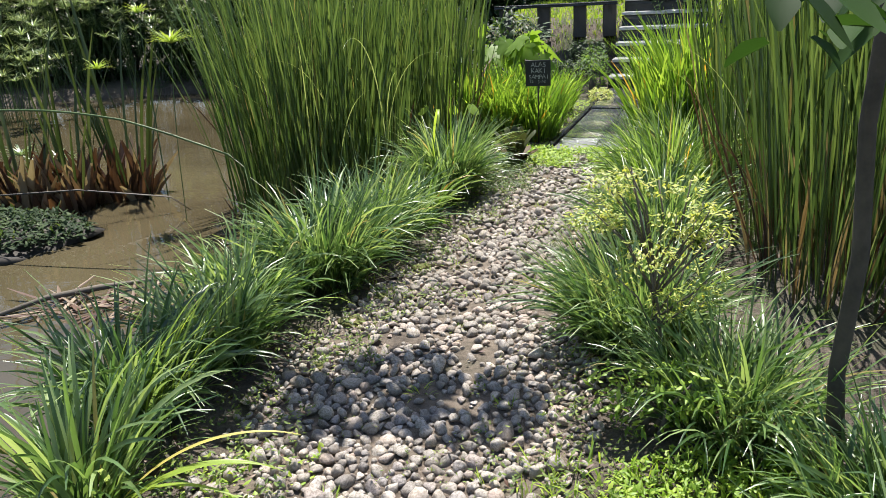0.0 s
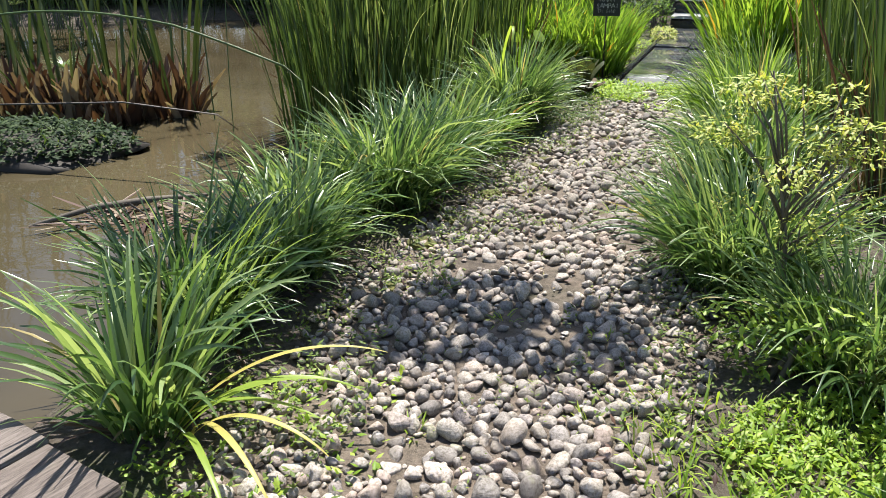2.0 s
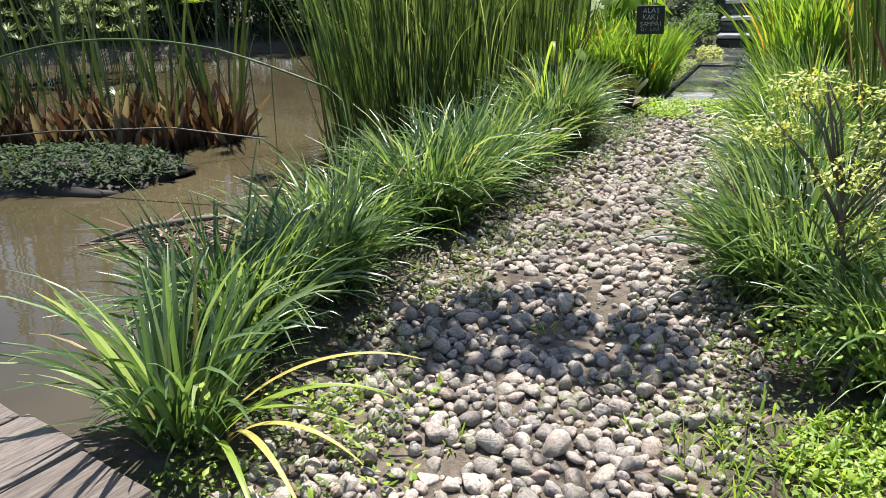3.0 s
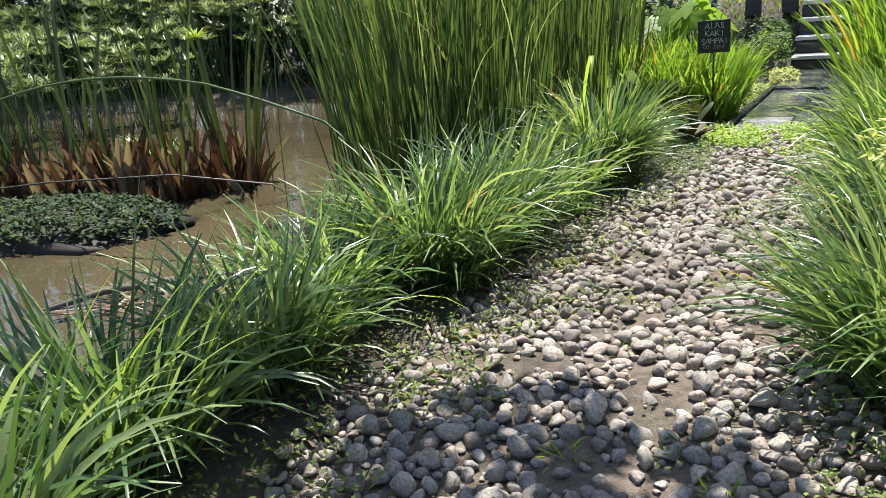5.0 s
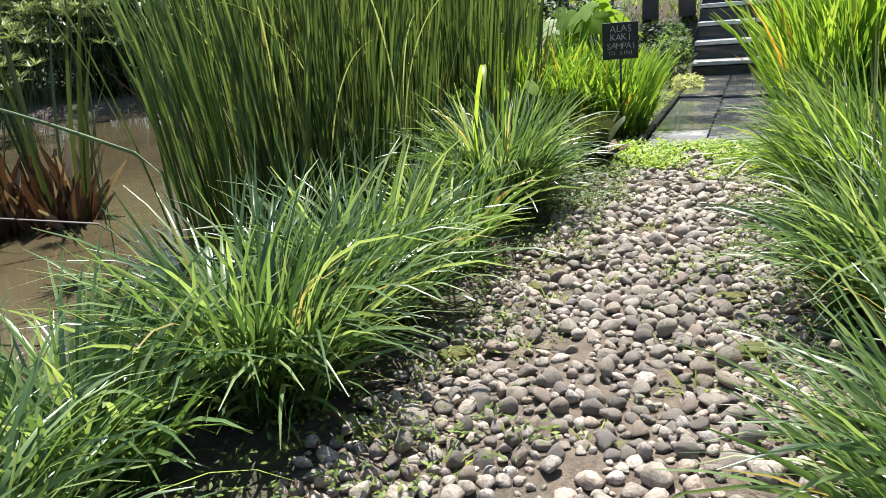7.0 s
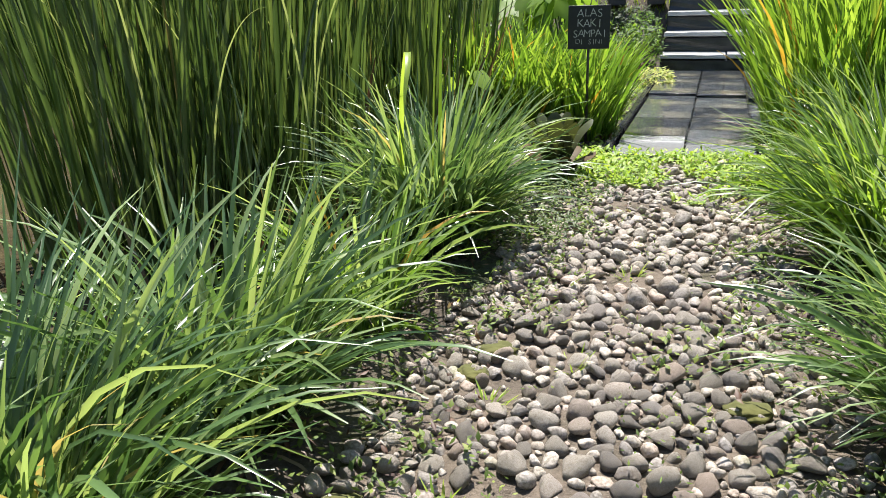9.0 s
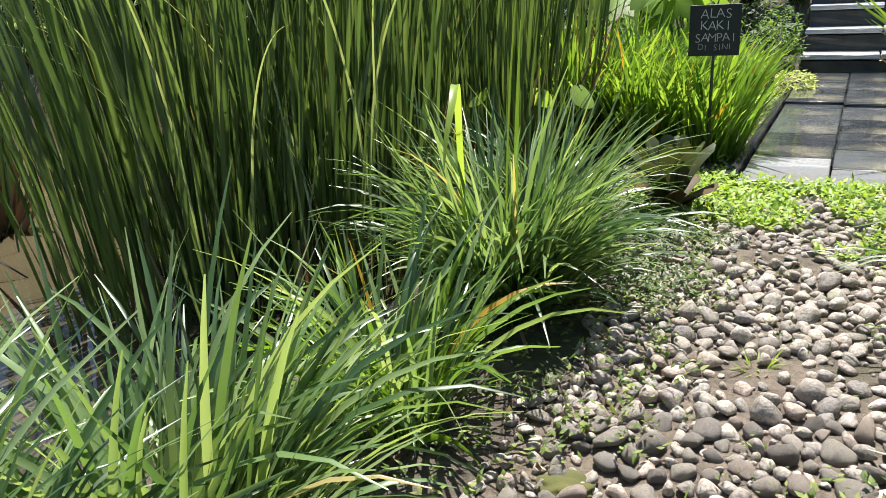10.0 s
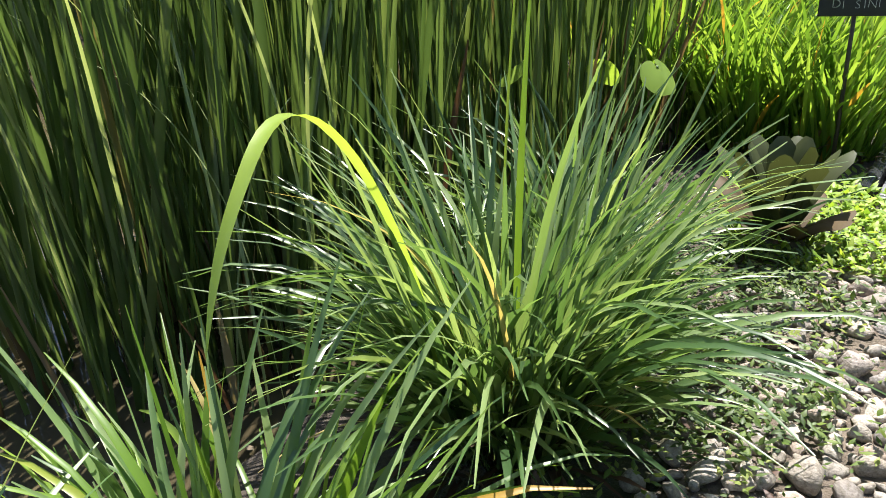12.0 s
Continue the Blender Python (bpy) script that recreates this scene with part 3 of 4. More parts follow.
# ---- tall reeds ----
def reed_bed(name, label, spots, n, height, width, lean, mat_split=(0.96, 0.04)):
    ob = thing(name, (0, 0, 0), label, "reeds", kind="stuff")
    weights = np.array([s[2] * s[3] for s in spots])
    pick = RNG.choice(len(spots), n, p=weights / weights.sum())
    S = np.array(spots)[pick]
    a, r = U(0, 2 * np.pi, n), np.sqrt(U(0, 1, n))
    x, y = S[:, 0] + S[:, 2] * r * np.cos(a), S[:, 1] + S[:, 3] * r * np.sin(a)
    z = ground_height(x, y) - 0.02
    az = np.arctan2(np.sin(a) * 0.6 + lean[1] + RNG.normal(0, 0.6, n), np.cos(a) * 0.6 + lean[0] + RNG.normal(0, 0.6, n))
    th = np.abs(RNG.normal(0.04, 0.06, n)) + 0.07 * r
    H = height * U(0.7, 1.12, n) - z * 0.5
    W = width * U(0.55, 1.3, n)
    cut = int(n * mat_split[0])
    base = np.stack([x, y, z], 1)
    tw = U(-1.5, 1.5, n)
    b = np.abs(RNG.normal(0.12, 0.16, n))
    v, f = ribbons(base[:cut], az[:cut], th[:cut], b[:cut], H[:cut], W[:cut], segs=5, power=2.5, fold=0.5, taper=0.6, twist=tw[:cut])
    tagged(part("reed_blades", mesh_of("reed_blades", v, f, REED), ob, "tall olive green reed blades"), kind="stuff")
    v, f = ribbons(base[cut:], az[cut:], th[cut:] * 1.5 + U(0, 0.22, n - cut), b[cut:] * 3, H[cut:] * U(0.15, 0.75, n - cut), W[cut:], segs=5, power=2.0, fold=0.5, twist=tw[cut:])
    tagged(part("dry_blades", mesh_of("dry_blades", v, f, DRY_REED), ob, "dead brown reed blades"), kind="stuff")
    m = n // 4
    v, f = ribbons(base[:m], az[:m] + 0.5, th[:m], b[:m], 0.75 * U(0.4, 1.2, m), W[:m] * 1.3, segs=3, fold=0.7, twist=tw[:m])
    tagged(part("sheaths", mesh_of("sheaths", v, f, SHEATH), ob, "brown sheaths at the waterline"), kind="stuff")
    return ob


pond_reeds = reed_bed("reed_bed", "dense tall green reeds standing in the pond margin", [(-1.42, 6.9, 0.42, 0.72), (-1.1, 6.8, 0.42, 0.5), (-0.85, 7.2, 0.45, 0.55), (-0.5, 8.1, 0.6, 0.6), (-0.2, 8.9, 0.55, 0.7), (-1.2, 8.0, 0.7, 0.8)], 1350, 2.4, 0.0205, (-0.1, 0.0))
shore_reeds = reed_bed("reed_bed", "tall green reeds behind the shrub side of the path", [(2.2, 4.2, 0.4, 0.7), (2.3, 5.2, 0.4, 0.8), (2.6, 3.4, 0.45, 0.7), (2.9, 6.0, 0.5, 0.9)], 1250, 2.3, 0.0165, (0.1, 0.0))

# reeds that lean out of the stand
for k in range(44):
    x, y = -1.72 + U(-0.15, 0.3), 6.6 + U(-0.3, 0.5)
    single_blade((x, y, -0.5), math.pi + U(-0.9, 0.9), U(0.02, 0.2), U(0.1, 0.6), U(1.9, 2.7), 0.02, REED, "reed leaning over the water", 2.0, pond_reeds)

# thin pale blades that bend over inside the stand
for k in range(30):
    x, y = -1.1 + U(-0.5, 0.7), 6.9 + U(-0.6, 0.9)
    single_blade((x, y, -0.3), U(0, 6.28), U(0.02, 0.25), U(0.6, 2.1), U(1.2, 2.0), 0.009, PALE_BLADE, "thin pale bent blade", 3.0, pond_reeds)
for k in range(12):
    x, y = 2.2 + U(-0.3, 0.4), 4.6 + U(-1.0, 1.0)
    single_blade((x, y, 0.0), U(0, 6.28), U(0.02, 0.25), U(0.6, 2.1), U(1.2, 1.9), 0.009, PALE_BLADE, "thin pale bent blade", 3.0, shore_reeds)

# ---- cut reed stools in the pond ----
stool_line = [(-5.9, 6.35), (-5.4, 6.55), (-4.95, 6.7), (-4.5, 6.85), (-4.1, 7.05), (-3.7, 7.3), (-3.35, 7.65)]
for i, (x, y) in enumerate(stool_line):
    ob = thing("reed_stool", (x, y, WATER_Z - 0.1), "cut reed stool with red-brown sheaths in the water", "reeds", "cut reed stools in the pond")
    n = 75
    base, az, th0, bend, L, W = tuft_arrays(n, 0.25, 0.78, 0.075, 0.5, 0.2)
    v, f = ribbons(base, az, th0, bend, L, W, segs=3, fold=0.8, taper=0.85, twist=U(-1, 1, n))
    tagged(part("stubble", mesh_of("stubble", v, f, DRY_REED), ob, "ragged red-brown leaf sheaths"), kind="stuff")
    n = 14
    base, az, th0, bend, L, W = tuft_arrays(n, 0.22, 2.5, 0.034, 0.24, 0.25)
    v, f = ribbons(base, az, th0, bend, L, W, segs=6, fold=0.6, taper=0.6, power=2.0, twist=U(-1, 1, n))
    tagged(part("foliage", mesh_of("foliage", v, f, REED_DARK), ob, "thin tall green shoots"), kind="stuff")

# long fallen reed arching over the water
arch = [(-4.9 + 3.35 * s, 6.4 - 0.85 * s, 0.5 + 0.42 * math.sin(math.pi * (0.16 + 0.72 * s)) - 0.28 * max(0, s - 0.75)) for s in [k / 16 for k in range(17)]]
ob = tagged(new("fallen_reed", tube_mesh("fallen_reed", [(-4.95, 6.45, -0.55)] + arch + [(-1.42, 5.5, 0.5), (-1.32, 5.5, -0.3)], [0.009] * 18 + [0.008, 0.006], GREEN_STEM, 6)), "long bent reed arching over the pond", "reed")
ob = tagged(new("fallen_reed", tube_mesh("fallen_reed", [(-5.2, 6.3, -0.5), (-5.0, 6.2, 0.12), (-4.2, 6.3, 0.16), (-3.3, 6.6, 0.12), (-2.6, 6.9, -0.05), (-2.1, 7.1, -0.55)], [0.008] * 6, DARK_WOOD, 6)), "dark fallen reed lying across the cut stools", "reed")


# pale branch lying in the shallows
fallen = thing("fallen_branch", (-2.35, 4.75, WATER_Z), "pale dead branch lying in the pond shallows", "branch")
part("stem", tube_mesh("stem", [(-0.55, -0.28, 0.0), (-0.25, -0.05, 0.05), (0.05, 0.08, 0.06), (0.4, 0.3, 0.03)], [0.012, 0.02, 0.022, 0.01], BARK, 8), fallen, "bleached bark")
part("twig", tube_mesh("twig", [(-0.1, 0.02, 0.05), (0.02, -0.12, 0.1), (0.16, -0.2, 0.06)], [0.01, 0.008, 0.004], BARK, 6), fallen)

# ---- umbrella sedges ----
def umbrella_sedge(at, stems, height, mat, label, group, spread=0.5, leaf=0.22, count=18):
    z = float(ground_height(np.array(at[0]), np.array(at[1])))
    ob = thing("umbrella_sedge", (at[0], at[1], z), label, "sedge", group)
    n = stems
    a, r = U(0, 2 * np.pi, n), np.sqrt(U(0, 1, n)) * spread
    base = np.stack([r * np.cos(a), r * np.sin(a), np.zeros(n) - 0.02], 1)
    th, H = U(0.02, 0.3, n), height * U(0.6, 1.1, n)
    if n == 1:
        th, H = np.full(1, 0.02), np.full(1, height)
    sv = ribbons(base, a, th, np.full(n, 0.12), H, np.full(n, 0.012), segs=4, fold=1.0, taper=0.98)
    tagged(part("stalk", mesh_of("stalk", *sv, GREEN_STEM), ob, "thin round green stems"), kind="stuff")
    tips = sv[0].reshape(n, 5, 3, 3)[:, 4, 1]
    m = n * count
    c = np.repeat(tips, count, 0)
    az = np.tile(np.arange(count) * 2 * np.pi / count, n) + U(-0.1, 0.1, m)
    v, f = ribbons(c, az, U(0.7, 1.3, m), U(0.3, 0.9, m), leaf * U(0.7, 1.15, m), np.full(m, leaf * 0.075), segs=3, fold=0.2, taper=0.5)
    tagged(part("foliage", mesh_of("foliage", v, f, mat), ob, "star-shaped whorls of narrow leaves"), kind="stuff")
    return ob


umbrella_sedge((-2.37, 6.6), 1, 1.95, LIME, "single papyrus stem with a bright spiky head", "", 0.01, 0.24, 44)
umbrella_sedge((-2.75, 7.2), 2, 2.1, LIME, "papyrus stems with bright spiky heads", "", 0.1, 0.16, 40)
umbrella_sedge((-4.6, 8.4), 5, 0.75, UMBRELLA, "low papyrus tuft behind the cut reeds", "", 0.12, 0.24, 60)
for k in range(26):
    x = -15.5 + 0.56 * k + U(-0.3, 0.3)
    umbrella_sedge((x, 16.9 + U(-0.4, 1.5)), 34, 2.1, UMBRELLA, "dense umbrella sedge on the far pond bank", "umbrella sedges on the far bank", 0.6, 0.3, 16)
for x, y in ((-9.5, 11.0), (-8.6, 12.0), (-10.3, 12.6), (-9.0, 10.2), (-11.0, 10.8), (-7.8, 13.2), (-10.6, 9.4)):
    umbrella_sedge((x, y), 48, 1.9, UMBRELLA, "dense pale umbrella sedge standing in the pond", "umbrella sedges in the pond", 0.7, 0.28, 18)


# ---- leafy shrubs, hedges and trees ----
def leaf_cloud(blobs, n, leaf, aspect=0.45):
    w = np.array([b[3] * b[4] * b[5] for b in blobs]) ** 0.67
    S = np.array(blobs)[RNG.choice(len(blobs), n, p=w / w.sum())]
    d = RNG.normal(size=(n, 3))
    d /= np.linalg.norm(d, axis=1)[:, None]
    r = U(0.45, 1.05, n)[:, None] ** 0.5
    c = S[:, :3] + d * r * S[:, 3:]
    az = np.arctan2(d[:, 1], d[:, 0]) + RNG.normal(0, 0.9, n)
    return leaves(c, az, RNG.normal(-0.15, 0.5, n), leaf * U(0.6, 1.3, n), leaf * aspect * U(0.7, 1.2, n))


def shrub(at, blobs, n, leaf, mat, label, group="", stems=5, name="shrub", category="shrub"):
    z = float(ground_height(np.array(at[0]), np.array(at[1])))
    ob = thing(name, (at[0], at[1], z), label, category, group)
    for k in range(stems):
        b = blobs[k % len(blobs)]
        part("stem", tube_mesh("stem", [(U(-0.05, 0.05), U(-0.05, 0.05), -0.05), (b[0] * 0.5, b[1] * 0.5, b[2] * 0.55), (b[0], b[1], b[2])], [0.025 * b[3] + 0.01, 0.018 * b[3] + 0.006, 0.004], BARK, 6), ob)
    tagged(part("foliage", mesh_of("foliage", *leaf_cloud(blobs, n, leaf), mat), ob), kind="stuff")
    return ob


def random_blobs(w, d, h, n):
    return [(U(-w, w), U(-d, d), U(0.06, 0.9) * h, U(0.35, 0.6) * w, U(0.4, 0.7) * d, U(0.2, 0.34) * h) for _ in range(n)]


for k in range(17):
    shrub((-17 + 1.75 * k + U(-0.4, 0.4), 19.6 + U(-0.8, 0.8)), random_blobs(1.3, 0.9, 5.0, 14), 6000, 0.22, HEDGE, "dark dense leafy shrub on the far bank", "shrubs behind the pond")
for x, y, h in ((-3.4, 15.5, 1.7), (-1.6, 13.8, 1.6), (-0.6, 12.6, 1.3), (-2.6, 14.6, 2.0), (0.2, 12.2, 1.2), (-4.8, 16.6, 1.8)):
    shrub((x, y), random_blobs(0.8, 0.7, h, 7), 1500, 0.12, HEDGE, "dark leafy shrub at the pond margin", "shrubs behind the reeds")
for x, y, h in ((4.6, 13.5, 2.4), (5.5, 10.5, 2.2), (4.3, 7.8, 2.0), (6.6, 15.5, 2.6), (4.0, 5.4, 1.6)):
    shrub((x, y), random_blobs(0.9, 0.8, h, 7), 1700, 0.13, HEDGE, "dark leafy shrub at the garden edge", "shrubs at the garden edge")
for k in range(9):
    shrub((-2.5 + 1.7 * k + U(-0.3, 0.3), 24.5 + U(-0.8, 0.8)), random_blobs(1.2, 0.9, 3.0, 9), 3200, 0.2, HEDGE, "leafy shrub behind the upper lawn", "shrubs behind the lawn")
for k in range(14):
    shrub((-16 + 1.15 * k + U(-0.3, 0.3), 18.1 + U(-0.3, 0.3)), random_blobs(0.9, 0.6, 1.5, 7), 1900, 0.13, HEDGE, "low dark shrub overhanging the far bank", "low shrubs on the far bank")
# low plants left of the steps
shrub((2.05, 12.0), [(0, 0, 0.35, 0.28, 0.25, 0.3), (0.1, 0.2, 0.55, 0.2, 0.2, 0.2)], 900, 0.05, HEDGE_BRIGHT, "small-leaved bright shrub beside the steps")
shrub((2.1, 11.3), [(0, 0, 0.14, 0.16, 0.3, 0.12)], 500, 0.05, VARIEGATED, "low yellow-leaved plant beside the paving")
for u, v in ((-0.6, 4.9), (-1.2, 5.2), (-1.9, 5.1), (-0.55, 5.6), (-2.6, 5.3)):
    p = PAVED @ Vector((u, v, 0))
    shrub((p.x, p.y), random_blobs(0.4, 0.3, 0.55, 5), 800, 0.07, HEDGE, "dark low shrub on the bank by the steps", "low shrubs on the bank")


def broad_leaf_plant(at, stems, height, leaf, mat, label, name="broad_leaved_plant"):
    z = float(ground_height(np.array(at[0]), np.array(at[1])))
    ob = thing(name, (at[0], at[1], z), label, "plant")
    for k in range(stems):
        a, h, t = U(0, 6.28) if stems > 3 else k * 2.2 + 3.4, height * U(0.75, 1.05), U(0.1, 0.3)
        tip = Vector((math.cos(a) * t, math.sin(a) * t, h))
        part("stalk", tube_mesh("stalk", [(0, 0, -0.03), tip * 0.5 + Vector((0, 0, 0.08)), tip], [0.012, 0.009, 0.005], GREEN_STEM, 6), ob)
        bm = bmesh.new()
        rim, ctr = [], bm.verts.new((0.1 * leaf, 0, 0))
        for j in range(22):
            w = 2 * math.pi * j / 22
            r = leaf * (0.5 + 0.32 * math.cos(w) - (0.3 if j == 11 else 0.0) + 0.1 * abs(math.sin(w))) * (1 if stems < 4 else 0.45 + 0.75 * abs(math.cos(3.5 * w)))
            rim.append(bm.verts.new((r * math.cos(w), r * 0.85 * math.sin(w), -0.05 * leaf - 0.2 * r * abs(math.sin(w)))))
        for j in range(22):
            bm.faces.new((ctr, rim[j], rim[(j + 1) % 22]))
        lf = part("leaf", bm_mesh("leaf", bm, mat, True), ob)
        lf.matrix_local = Matrix.Translation(tip) @ Euler((U(-0.3, 0.3), U(0.6, 1.2), a)).to_matrix().to_4x4()
    return ob


broad_leaf_plant((0.02, 7.6), 3, 0.62, 0.12, IRIS, "small taro plant with heart-shaped leaves in the grass")
broad_leaf_plant((1.2, 2.05), 3, 0.2, 0.13, TREE_LEAF, "dark broad-leaved seedling at the foot of the young tree")
broad_leaf_plant((1.05, 10.1), 9, 1.05, 0.3, HEDGE_BRIGHT, "bright green broad-leaved plant behind the sign")
broad_leaf_plant((0.55, 10.5), 8, 1.15, 0.3, HEDGE_BRIGHT, "bright green broad-leaved plant behind the sign")


def tree(at, height, trunk_r, limbs, crown, n, leaf, label):
    z = float(ground_height(np.array(at[0]), np.array(at[1])))
    ob = thing("tree", (at[0], at[1], z), label, "tree", "trees around the pond")
    pts = [Vector((0.12 * math.sin(2.1 * s), 0.1 * math.sin(1.7 * s + 1), height * s)) for s in [k / 7 for k in range(8)]]
    pts[0].z = -0.1
    part("trunk", tube_mesh("trunk", pts, [trunk_r * (1.25 - 0.95 * k / 7) for k in range(8)], BARK, 12), ob, "grey-brown trunk")
    blobs = []
    for k in range(limbs):
        s = pts[3 + k % 4]
        a = 6.28 * k / limbs + U(-0.3, 0.3)
        e = Vector((math.cos(a) * crown * U(0.5, 0.9), math.sin(a) * crown * U(0.5, 0.9), height * U(0.75, 1.1)))
        part("limb", tube_mesh("limb", [s, s.lerp(e, 0.5) + Vector((0, 0, 0.25)), e], [trunk_r * 0.4, trunk_r * 0.25, trunk_r * 0.06], BARK, 7), ob)
        blobs.append((e.x, e.y, e.z, crown * 0.42, crown * 0.42, crown * 0.3))
    part("crown", mesh_of("crown", *leaf_cloud(blobs, n, leaf), TREE_LEAF), ob, "loose crown of dark green leaves")
    return ob


tree((5.15, 22.0), 4.8, 0.24, 9, 2.4, 5000, 0.15, "garden tree with a thick trunk above the steps")
tree((-6.5, 20.8), 5.5, 0.2, 9, 2.6, 5000, 0.16, "dark tree behind the pond")
tree((-12.0, 20.3), 5.5, 0.2, 9, 2.8, 5000, 0.16, "dark tree behind the pond")
tree((-0.5, 21.5), 5.2, 0.2, 9, 2.6, 5000, 0.16, "dark tree behind the pond")

# young tree beside the path with an overhanging branch
young = thing("young_tree", (1.4, 2.4, 0), "slender young tree with large dark leaves by the path", "tree")
trunk_pts = [(0.0, 0, -0.05), (0.012, 0, 0.1), (-0.01, 0.01, 0.4), (0.01, 0.0, 0.8), (-0.015, 0.01, 1.2), (0.0, 0.0, 1.6), (-0.05, 0.0, 2.1), (-0.3, 0.05, 2.75)]
part("trunk", tube_mesh("trunk", trunk_pts, [0.042, 0.03, 0.026, 0.0255, 0.024, 0.025, 0.021, 0.015], DARK_BARK, 14), young, "thin grey-brown trunk with rough bark")
part("branch", tube_mesh("branch", [(0.0, 0.0, 1.6), (-0.2, -0.4, 1.72), (-0.55, -0.8, 1.68), (-0.78, -1.0, 1.6)], [0.014, 0.01, 0.007, 0.003], BARK, 7), young)
part("branch", tube_mesh("branch", [(-0.3, 0.05, 2.75), (-1.0, 0.7, 2.95), (-1.7, 1.4, 3.05), (-2.5, 1.95, 3.0)], [0.017, 0.012, 0.008, 0.003], BARK, 7), young)
lc = np.array([(-0.3 - 0.028 * k, -0.72 - 0.025 * k + U(-0.08, 0.08), 1.64 - 0.004 * k + U(-0.07, 0.03)) for k in range(14)] + [(-0.15 - 0.03 * k, -0.45 + U(-0.2, 0.12), 1.62 + U(-0.16, 0.05)) for k in range(12)])
k = len(lc)
tagged(part("foliage", mesh_of("foliage", *ribbons(lc, U(2.2, 5.6, k), U(1.6, 2.5, k), U(-0.3, 0.5, k), U(0.1, 0.16, k), U(0.05, 0.075, k), segs=9, fold=0.3, taper=0.45, twist=U(-0.5, 0.5, k)), TREE_LEAF), young, "large dark pointed leaves"), kind="stuff")
shade = [(-1.15, 1.68, 3.0, 0.3, 0.2, 0.16), (-1.55, 1.72, 3.0, 0.3, 0.22, 0.16), (-1.95, 1.75, 3.0, 0.3, 0.22, 0.16), (-1.45, 2.05, 3.05, 0.24, 0.18, 0.14), (-2.4, 1.95, 3.0, 0.28, 0.28, 0.18), (-2.65, 1.7, 3.0, 0.25, 0.25, 0.18)]
tagged(part("foliage", mesh_of("foliage", *leaf_cloud(shade, 640, 0.14, 0.5), TREE_LEAF), young, "overhead spray of dark leaves"), kind="stuff")

# variegated shrub
vs = thing("variegated_shrub", (0.98, 2.92, 0), "slender shrub with pale yellow variegated leaves", "shrub")
tips = [(-0.17, 0.02, 0.98), (-0.05, 0.05, 0.92), (-0.25, 0.1, 0.78), (0.08, -0.05, 0.75), (-0.12, -0.1, 0.7), (0.1, 0.12, 0.6), (-0.3, 0.0, 0.82), (-0.02, -0.05, 0.48)] + [(U(-0.3, 0.14), U(-0.14, 0.14), U(0.42, 0.95)) for _ in range(14)]
part("stem", tube_mesh("stem", [(0, 0, -0.03), (-0.04, 0, 0.4), (-0.1, 0.02, 0.7), (-0.16, 0.02, 0.98)], [0.01, 0.008, 0.006, 0.003], BARK, 7), vs, "thin brown stem")
vb = []
for tx, ty, tz in tips:
    part("twig", tube_mesh("twig", [(-0.06, 0.01, tz * 0.6), (tx * 0.6, ty * 0.6, tz * 0.85), (tx, ty, tz)], [0.005, 0.004, 0.002], BARK, 5), vs)
    vb.append((tx, ty, tz * 0.97, U(0.05, 0.11), U(0.05, 0.11), U(0.02, 0.06)))
tagged(part("foliage", mesh_of("foliage", *leaf_cloud(vb, 1700, 0.027, 0.45), VARIEGATED), vs, "pale yellow-green leaflets in flat sprays"), kind="stuff")
shrub((0.86, 2.68), [(0, 0, 0.15, 0.16, 0.14, 0.12), (0.14, -0.05, 0.24, 0.14, 0.12, 0.1), (-0.12, 0.02, 0.2, 0.1, 0.1, 0.08)], 330, 0.045, COVER, "low shrub with small yellow-green leaves by the path")

# ---- bromeliad and sign ----
br = thing("bromeliad", (0.64, 7.38, 0), "olive bromeliad rosette with brown lower leaves on a stone", "bromeliad")
part("base", tube_mesh("base", [(0, 0, -0.04), (0, 0, 0.03), (0, 0, 0.1)], [0.15, 0.1, 0.05], CLAY, 14), br, "mossy dark root mound")
for k in range(20):
    old = k < 7
    up = (k - 7) / 12
    th0, bend, size = (U(0.75, 1.15), U(0.2, 0.6), U(0.22, 0.3)) if old else (0.5 - 0.42 * up + U(-0.06, 0.06), 0.7 - 0.35 * up, 0.36 - 0.03 * up)
    v, f = ribbons(np.array([[0.0, 0, 0.05]]), np.array([k * 2.4]), np.array([th0]), np.array([bend]), np.array([size]), np.array([0.085]), segs=12, power=3.0, fold=-0.45, taper=0.9)
    part("leaf", mesh_of("leaf", v, f, BROMELIAD_OLD if old else BROMELIAD), br, "withered brown leaf" if old else "")

sign = thing("garden_sign", (0.95, 8.38, 0), "small black board sign with white hand lettering", "sign")
sign.rotation_euler.z = radians(-8)
part("stake", tube_mesh("stake", [(0, 0.014, -0.05), (0, 0.014, 0.9)], [0.009, 0.008], DARK_WOOD, 8), sign, "thin dark stake")
part("board", box_mesh("board", 0.265, 0.014, 0.27, BLACKBOARD, 0.004), sign, "matt black square board", (0, 0, 0.765))


def letter(char, size, x, z, tilt):
    cu = bpy.data.curves.new("letter", "FONT")
    cu.body, cu.size, cu.align_x, cu.extrude, cu.offset = char, size, "CENTER", 0.0008, -0.0012
    cu.materials.append(CHALK)
    tmp = new("letter_source", cu)
    dg = bpy.context.evaluated_depsgraph_get()
    me = bpy.data.meshes.new_from_object(tmp.evaluated_get(dg))
    bpy.data.objects.remove(tmp)
    ob = part("letter", me, sign, "thin white hand-painted capital", (x, -0.0092, z))
    ob.rotation_euler = (radians(90), tilt, 0)


